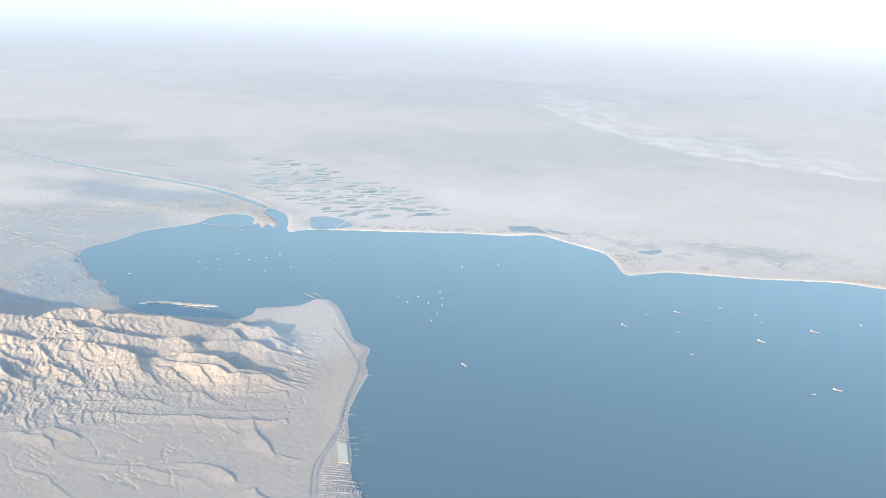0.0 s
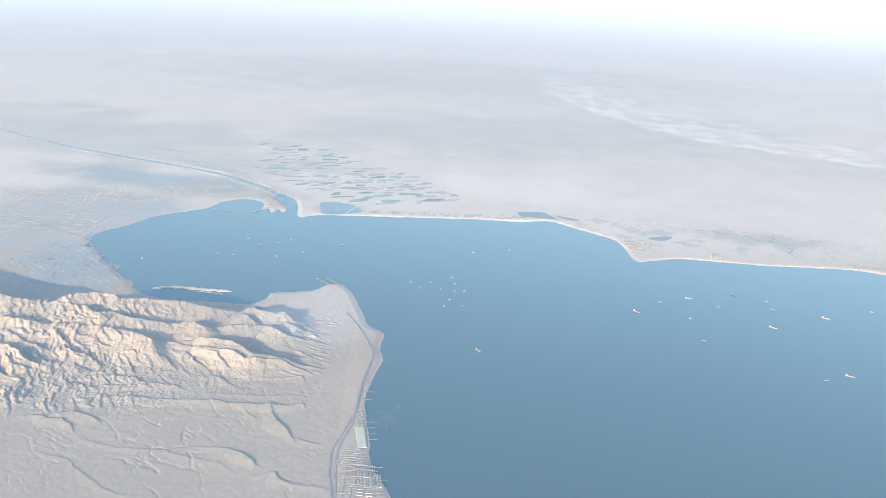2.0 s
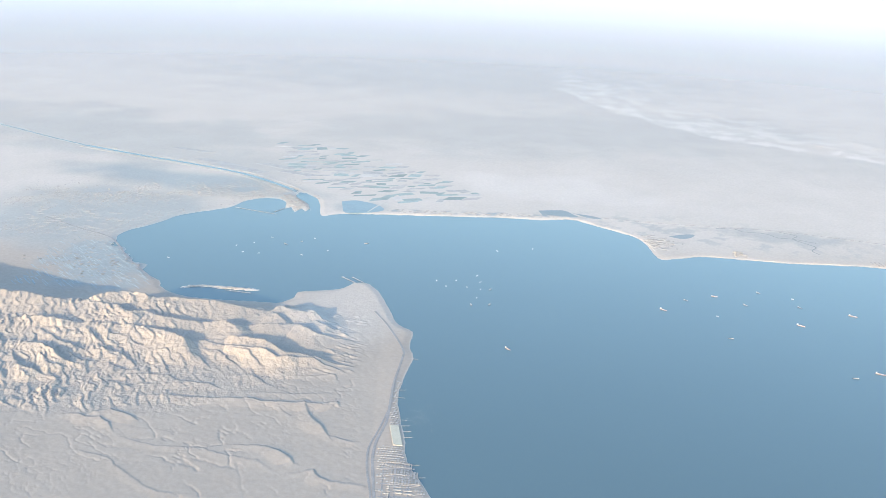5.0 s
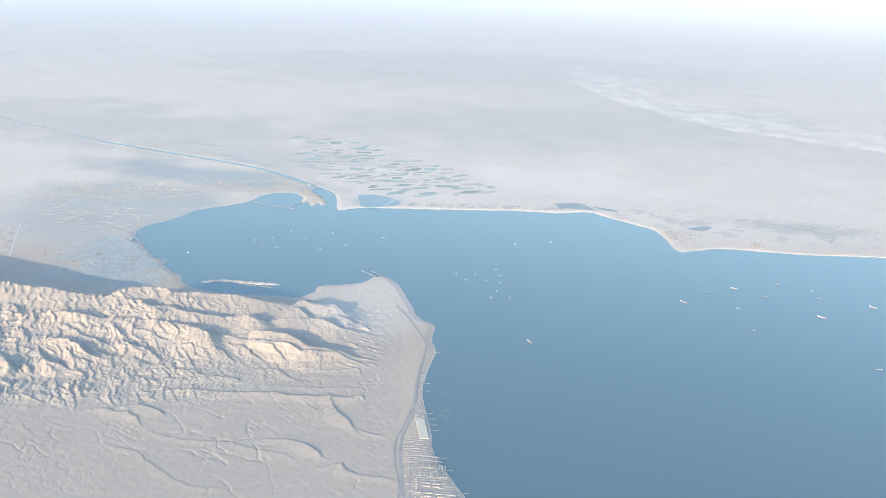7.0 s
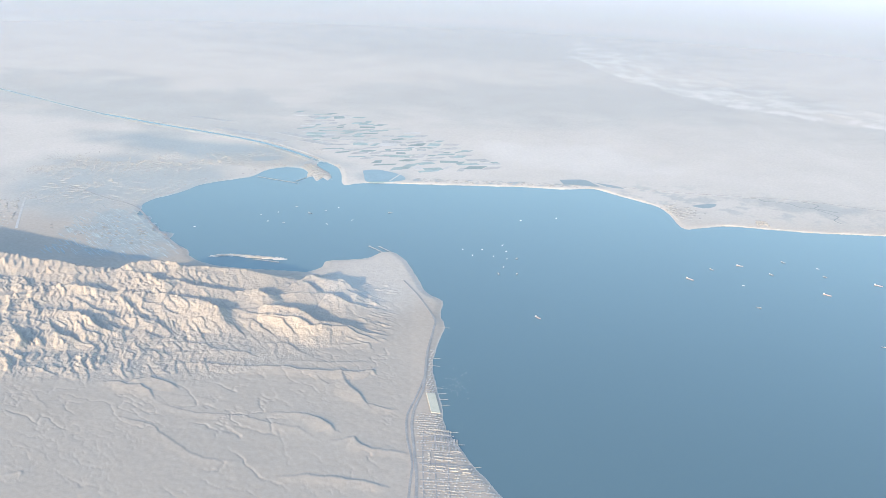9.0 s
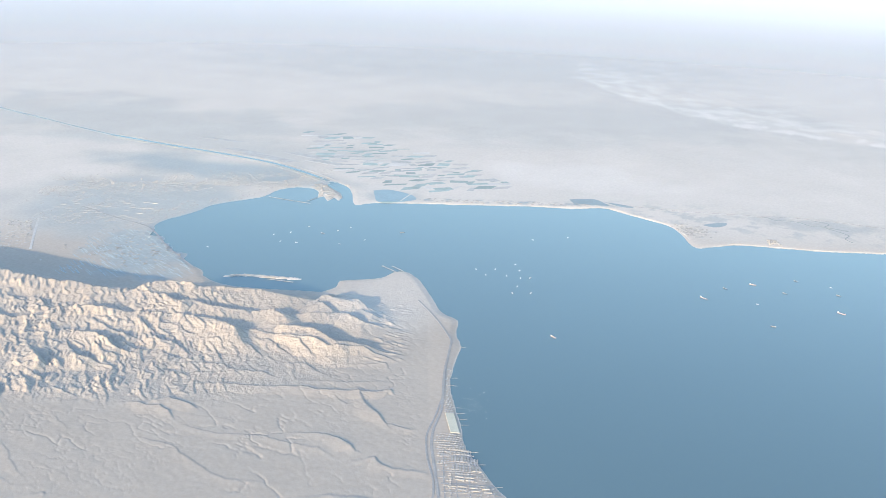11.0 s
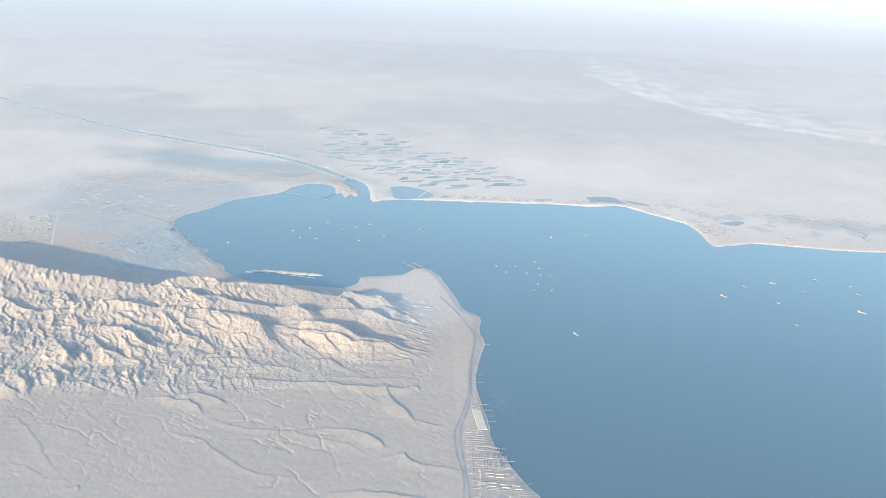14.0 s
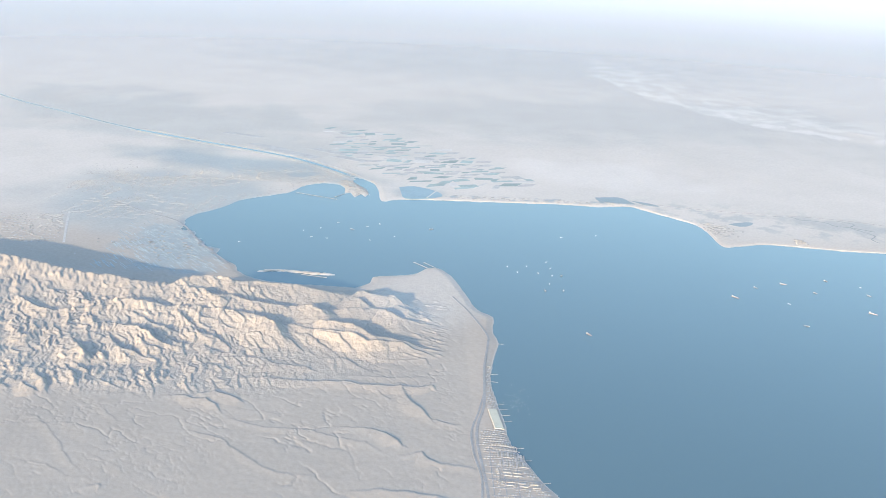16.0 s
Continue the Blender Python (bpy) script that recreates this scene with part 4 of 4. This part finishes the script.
def city():
    """The town at the head of the bay."""
    rng = random.Random(23)
    small, big = [], []
    for k in range(8500):
        u, v = rng.random(), rng.random()
        if k % 5 == 0:
            x, y = rng.uniform(-150, -100), rng.uniform(298, 330)
        else:
            x = -160 + 104 * u
            y = 352 + 14 * u + rng.gauss(0, 8) - 12 * (1 - u)
        if float(perlin(np.array([x / 14]), np.array([y / 11]), 3)[0]) < -0.12:
            continue
        turn = radians(-12)
        c, s = math.cos(turn), math.sin(turn)
        a, b = round((c * x + s * y) / 0.8) * 0.8, round((c * y - s * x) / 1.3) * 1.3
        a, b = a + rng.uniform(-0.25, 0.25), b + rng.uniform(-0.25, 0.25)
        small.append((c * a - s * b, s * a + c * b, rng.uniform(0.2, 0.65), rng.uniform(0.16, 0.4), rng.choice((0.02, 0.03, 0.04, 0.05, 0.08)), turn))
    q = np.array([(s[0], s[1]) for s in small])
    inland = shore(q) > 1.2
    small = [s for s, ok in zip(small, inland) if ok]
    houses("town_houses", small, "mass of pale flat-roofed town houses round the bay", DIM)
    block = house_block("apartment_block", 0.7, 0.4, 0.18, "tall pale flat-roofed apartment block in the bay town", "town blocks")
    shed = house_block("warehouse", 2.2, 0.95, 0.08, "long low pale warehouse on the plain beside the town", "town sheds", CONCRETE)
    first = {block: True, shed: True}

    def put(ob, x, y, turn):
        if first.pop(ob, None):
            ob.matrix_basis = pose_at(x, y, turn)
        else:
            copy_thing(ob, pose_at(x, y, turn))

    for k in range(60):
        t = rng.random()
        x, y = -150 + 88 * t, 348 + 12 * t + rng.gauss(0, 6)
        if shore(np.array([[x, y]]))[0] > 1.5:
            put(block, x, y, radians(-12) + rng.choice((0, math.pi / 2)))
    for k in range(34):
        x, y = rng.uniform(-146, -112), rng.uniform(303, 327)
        put(shed, x, y, radians(-14 + rng.gauss(0, 4)))
    hamlet = []
    for k in range(420):
        x, y = rng.uniform(-172, -141), rng.uniform(272, 300)
        if x + 0.35 * (y - 285) < -143:
            hamlet.append((x, y, rng.uniform(0.3, 0.9), rng.uniform(0.3, 0.7), rng.uniform(0.05, 0.15), radians(-20)))
    houses("hamlet_houses", hamlet, "pale flat-roofed houses on the plain behind the range")
    docks = []
    for k in range(420):
        x, y = rng.uniform(-62, -47), rng.uniform(335, 358)
        docks.append((x, y, rng.uniform(0.3, 1.0), rng.uniform(0.25, 0.6), rng.uniform(0.04, 0.15), radians(-30)))
    for k in range(260):
        x, y = rng.uniform(-100, -66), rng.uniform(318, 356)
        docks.append((x, y, rng.uniform(0.3, 0.8), rng.uniform(0.2, 0.5), rng.uniform(0.04, 0.12), radians(30)))
    q = np.array([(s[0], s[1]) for s in docks])
    far = shore(q)
    docks = [s for s, f in zip(docks, far) if 0.4 < f < 6]
    houses("dock_houses", docks, "pale dock sheds and waterside houses of the port", DIM)
    marsh = []
    for k in range(170):
        x, y = rng.gauss(-104, 8), rng.gauss(276, 10)
        marsh.append((x, y, rng.uniform(0.3, 1.2), rng.uniform(0.2, 0.6), rng.uniform(0.05, 0.18), radians(rng.choice((-35, 55)))))
    q = np.array([(s[0], s[1]) for s in marsh])
    marsh = [s for s, f in zip(marsh, shore(q)) if f > 0.8]
    houses("marsh_sheds", marsh, "scattered pale sheds and pens on the marshy shore", DIM)
    dykes = []
    for k in range(520):
        x, y = rng.uniform(-124, -86), rng.uniform(254, 296)
        long = rng.random() < 0.8
        dykes.append((x, y, rng.uniform(1.5, 6.0) if long else rng.uniform(0.8, 2.5), rng.uniform(0.10, 0.28), 0.03, radians((-52 if long else 38) + rng.gauss(0, 3))))
    q = np.array([(s[0], s[1]) for s in dykes])
    dykes = [s for s, f in zip(dykes, shore(q)) if f > 1.5]
    houses("marsh_dykes", dykes, "low pale dykes between the ponds of the marsh", DYKE)
    reef = []
    for k in range(150):
        t = rng.random()
        x, y = -75 + 18 * t, 256.2 + 1.4 * math.sin(4 * t) * (1 - t) + rng.gauss(0, 0.6)
        reef.append((x, y, rng.uniform(0.3, 0.9), rng.uniform(0.2, 0.5), rng.uniform(0.04, 0.16), radians(rng.gauss(-8, 15))))
    houses("island_sheds", reef, "pale sheds and tanks crowded on a low island", DIM)


city()


def eastern_port():
    rng = random.Random(31)
    spots = []
    for k in range(130):
        x, y = rng.gauss(75, 2.6), rng.gauss(314, 3.5)
        spots.append((x, y, rng.uniform(0.5, 1.8), rng.uniform(0.4, 0.9), rng.uniform(0.04, 0.12), radians(rng.choice((-20, 70)))))
    for k in range(40):
        spots.append((rng.uniform(98, 102), rng.uniform(301, 306), rng.uniform(0.3, 1.0), rng.uniform(0.3, 0.6), 0.2, radians(20)))
    for k in range(11):
        for j in range(3):
            spots.append((144 + 1.35 * k, 296.6 + 1.5 * j - 0.5 * k * 0.6, 0.5, 1.2, 0.09, radians(-12)))
    for k in range(110):
        spots.append((rng.uniform(-18, 44), rng.uniform(338.6, 343), rng.uniform(0.4, 1.3), rng.uniform(0.3, 0.8), rng.uniform(0.03, 0.10), radians(rng.gauss(5, 10))))
    q = np.array([(s[0], s[1]) for s in spots])
    spots = [s for s, f in zip(spots, shore(q)) if f > 0.5]
    houses("shore_houses", spots, "pale sheds and houses scattered along the eastern shore", DIM)


eastern_port()


# ---- jetties and breakwaters ----
def jetty(x0, y0, x1, y1, width, label):
    """A deck on piles, or a bank of stone, running out from the shore."""
    length, turn = math.hypot(x1 - x0, y1 - y0), math.atan2(y1 - y0, x1 - x0)
    thing = tagged(new("jetty"), label, "jetty", "jetties")
    thing.matrix_basis = pose(x0, y0, 0, 0, 0, math.degrees(turn))
    bm = bmesh.new()
    box(bm, length / 2, 0, 0.05, length, width, 0.05)
    part("deck", bm, CONCRETE, thing)
    bm = bmesh.new()
    box(bm, length * 0.98, 0, 0.04, width * 1.6, width * 1.6, 0.07)
    part("head", bm, CONCRETE, thing)
    for k in range(max(2, int(length / 0.5))):
        bm = bmesh.new()
        box(bm, 0.25 + k * 0.5, 0, -0.9, 0.06, width * 0.8, 0.96)
        part("pile", bm, CONCRETE, thing)


for x0, y0, x1, y1 in ((-12.4, 181.6, -10.8, 181.4), (-11.6, 176.5, -9.9, 176.6), (-11.4, 174.1, -9.6, 174.2), (-11.9, 179.0, -10.2, 179.1), (-10.2, 163.5, -8.1, 163.5), (-8.9, 158.9, -6.9, 159.0), (-13.1, 192.0, -11.4, 191.6), (-13.0, 195.5, -11.2, 195.6), (-5.9, 151.2, -4.2, 151.4), (-10.3, 212.5, -8.6, 212.2)):
    jetty(x0, y0, x1, y1, 0.06, "narrow pale concrete jetty running out from the shore")
jetty(-76.5, 338.5, -60.5, 331.5, 0.35, "long pale breakwater across the head of the bay")
jetty(-27.5, 264, -31.5, 268.5, 0.4, "pale breakwater off the low headland")
jetty(-25.0, 264.4, -28.5, 268.6, 0.3, "pale quay off the low headland")
jetty(-64, 254.6, -56.5, 252.8, 0.3, "pale breakwater beside the low island")
jetty(-58.6, 339.4, -61.5, 335.0, 0.4, "pale harbour mole at the canal mouth")


# ---- ships ----
def hull_mesh(length, beam, height, sheer):
    bm = bmesh.new()
    rings = []
    stations = ((-0.5, 0.72), (-0.46, 0.9), (-0.3, 1.0), (0.25, 1.0), (0.38, 0.82), (0.46, 0.42), (0.5, 0.05))
    for s, w in stations:
        top = height * (1 + sheer * max(0.0, s - 0.25) * 4)
        low = 0.8 if s < 0.38 else 0.5
        rings.append([bm.verts.new((s * length, k * beam / 2 * w * f, z)) for k, f, z in ((-1, 1, top), (-1, low, -0.1), (1, low, -0.1), (1, 1, top))])
    for a, b in zip(rings[:-1], rings[1:]):
        for k in range(4):
            bm.faces.new((a[k], b[k], b[(k + 1) % 4], a[(k + 1) % 4]))
    bm.faces.new(rings[0])
    bm.faces.new(rings[-1][::-1])
    bmesh.ops.recalc_face_normals(bm, faces=bm.faces)
    return bm


def ship(name, length, beam, label, hull=HULL, load="tanks"):
    """A ship at anchor, bow along +x, waterline at nought."""
    thing = tagged(new(name), label, "ship", "ships at anchor")
    height = 0.06 * length
    part("hull", hull_mesh(length, beam, height, 0.35), hull, thing)
    bm = bmesh.new()
    box(bm, -0.02 * length, 0, height, 0.84 * length, beam * 0.86, 0.012)
    part("deck", bm, DECK, thing, "reddish painted deck")
    bm = bmesh.new()
    box(bm, -0.38 * length, 0, height, 0.10 * length, beam * 0.9, 0.10 * length, 0, 0.9)
    box(bm, -0.37 * length, 0, height + 0.10 * length, 0.05 * length, beam * 1.05, 0.025 * length)
    part("bridge", bm, WHITE, thing, "white bridge house")
    bm = bmesh.new()
    box(bm, -0.455 * length, 0, height, 0.045 * length, beam * 0.35, 0.12 * length, 0, 0.85)
    part("funnel", bm, WHITE, thing)
    for k in range(3):
        bm = bmesh.new()
        x = (-0.26 + 0.115 * k) * length
        if load == "tanks":
            box(bm, x, 0, height + 0.012, 0.02 * length, beam * 0.7, 0.02 * length)
            box(bm, x + 0.05 * length, 0, height + 0.012, 0.10 * length, 0.08 * beam, 0.015 * length)
            part("pipe_rack", bm, WHITE, thing)
        else:
            box(bm, x, 0, height + 0.012, 0.095 * length, beam * 0.78, (0.03 + 0.025 * ((k * 7) % 3)) * length)
            part("cargo_stack", bm, PLASTER if load == "hatches" else DECK, thing)
    bm = bmesh.new()
    box(bm, 0.42 * length, 0, height, 0.012 * length, 0.012 * length, 0.09 * length)
    part("mast", bm, WHITE, thing)
    return thing


def boat(length, label):
    thing = tagged(new("fishing_boat"), label, "boat", "small boats off the shore")
    part("hull", hull_mesh(length, 0.32 * length, 0.09 * length, 0.5), BRIGHT, thing)
    bm = bmesh.new()
    box(bm, -0.15 * length, 0, 0.09 * length, 0.28 * length, 0.2 * length, 0.14 * length)
    part("cabin", bm, WHITE, thing)
    return thing


def fleet():
    tanker = ship("tanker", 2.4, 0.38, "long red-hulled tanker with a white bridge at anchor")
    freighter = ship("freighter", 1.6, 0.28, "dark-hulled freighter with a white bridge at anchor", HULL_DARK, "hatches")
    carrier = ship("cargo_ship", 2.0, 0.36, "red-brown cargo ship with stacked load at anchor", HULL, "stacks")
    coaster = ship("coaster", 0.85, 0.22, "small pale coaster at anchor in the bay", WHITE, "hatches")
    anchored = [
        (tanker, 106.8, 212.0, -28), (freighter, 99.2, 209.1, 166), (carrier, 14.2, 220.2, -52), (freighter, 75.0, 231.4, 150), (tanker, 98.1, 242.0, -42),
        (freighter, 103.1, 255.7, -45), (tanker, 116.5, 250.4, -36), (coaster, 133.0, 256.9, -40), (freighter, 94.5, 266.8, -52), (freighter, 87.2, 256.2, -50),
        (carrier, 79.8, 262.7, -22), (freighter, 70.2, 258.7, -48), (tanker, 61.5, 250.5, -46), (coaster, 29.6, 302.0, 70), (coaster, 17.3, 298.3, -40),
        (freighter, -26.2, 301.3, 20), (coaster, -38.3, 292.4, 60), (coaster, -43.7, 304.8, -60), (coaster, -47.7, 301.3, 40), (freighter, -52.5, 297.8, -30),
        (coaster, -63.0, 297.9, 70), (coaster, -59.9, 287.8, 10), (coaster, -68.2, 294.9, 80), (coaster, -46.1, 287.6, -40), (coaster, -86.6, 280.7, -30),
        (coaster, -3.2, 268.4, 95), (coaster, 2.7, 269.0, 70), (coaster, 5.7, 263.5, -80), (coaster, 9.3, 273.6, 50), (coaster, 10.0, 268.2, 55), (coaster, 9.7, 262.0, 80),
        (freighter, 12.7, 262.3, 62), (freighter, 11.6, 250.2, 68), (freighter, 6.2, 249.7, 100), (coaster, -0.5, 263.9, 90), (coaster, 8.1, 255.1, 75), (coaster, 103.5, 262.5, -45),
        (coaster, -65.0, 288.5, 40), (coaster, -57.8, 304.5, 20), (coaster, 76.0, 247.0, -40),
    ]
    used = set()
    for ob, x, y, turn in anchored:
        m = pose(x, y, 0, 0, 0, turn)
        if ob in used:
            copy_thing(ob, m)
        else:
            ob.matrix_basis = m
            used.add(ob)
    small = boat(0.26, "small white fishing boat moored off the resort shore")
    rng = random.Random(41)
    for k in range(34):
        m = pose(-9.0 + rng.gauss(1.2, 1.5), 184.0 + rng.gauss(0, 3.2), 0, 0, 0, rng.uniform(0, 360))
        if m.translation.x < -11:
            continue
        if k:
            copy_thing(small, m)
        else:
            small.matrix_basis = m


fleet()
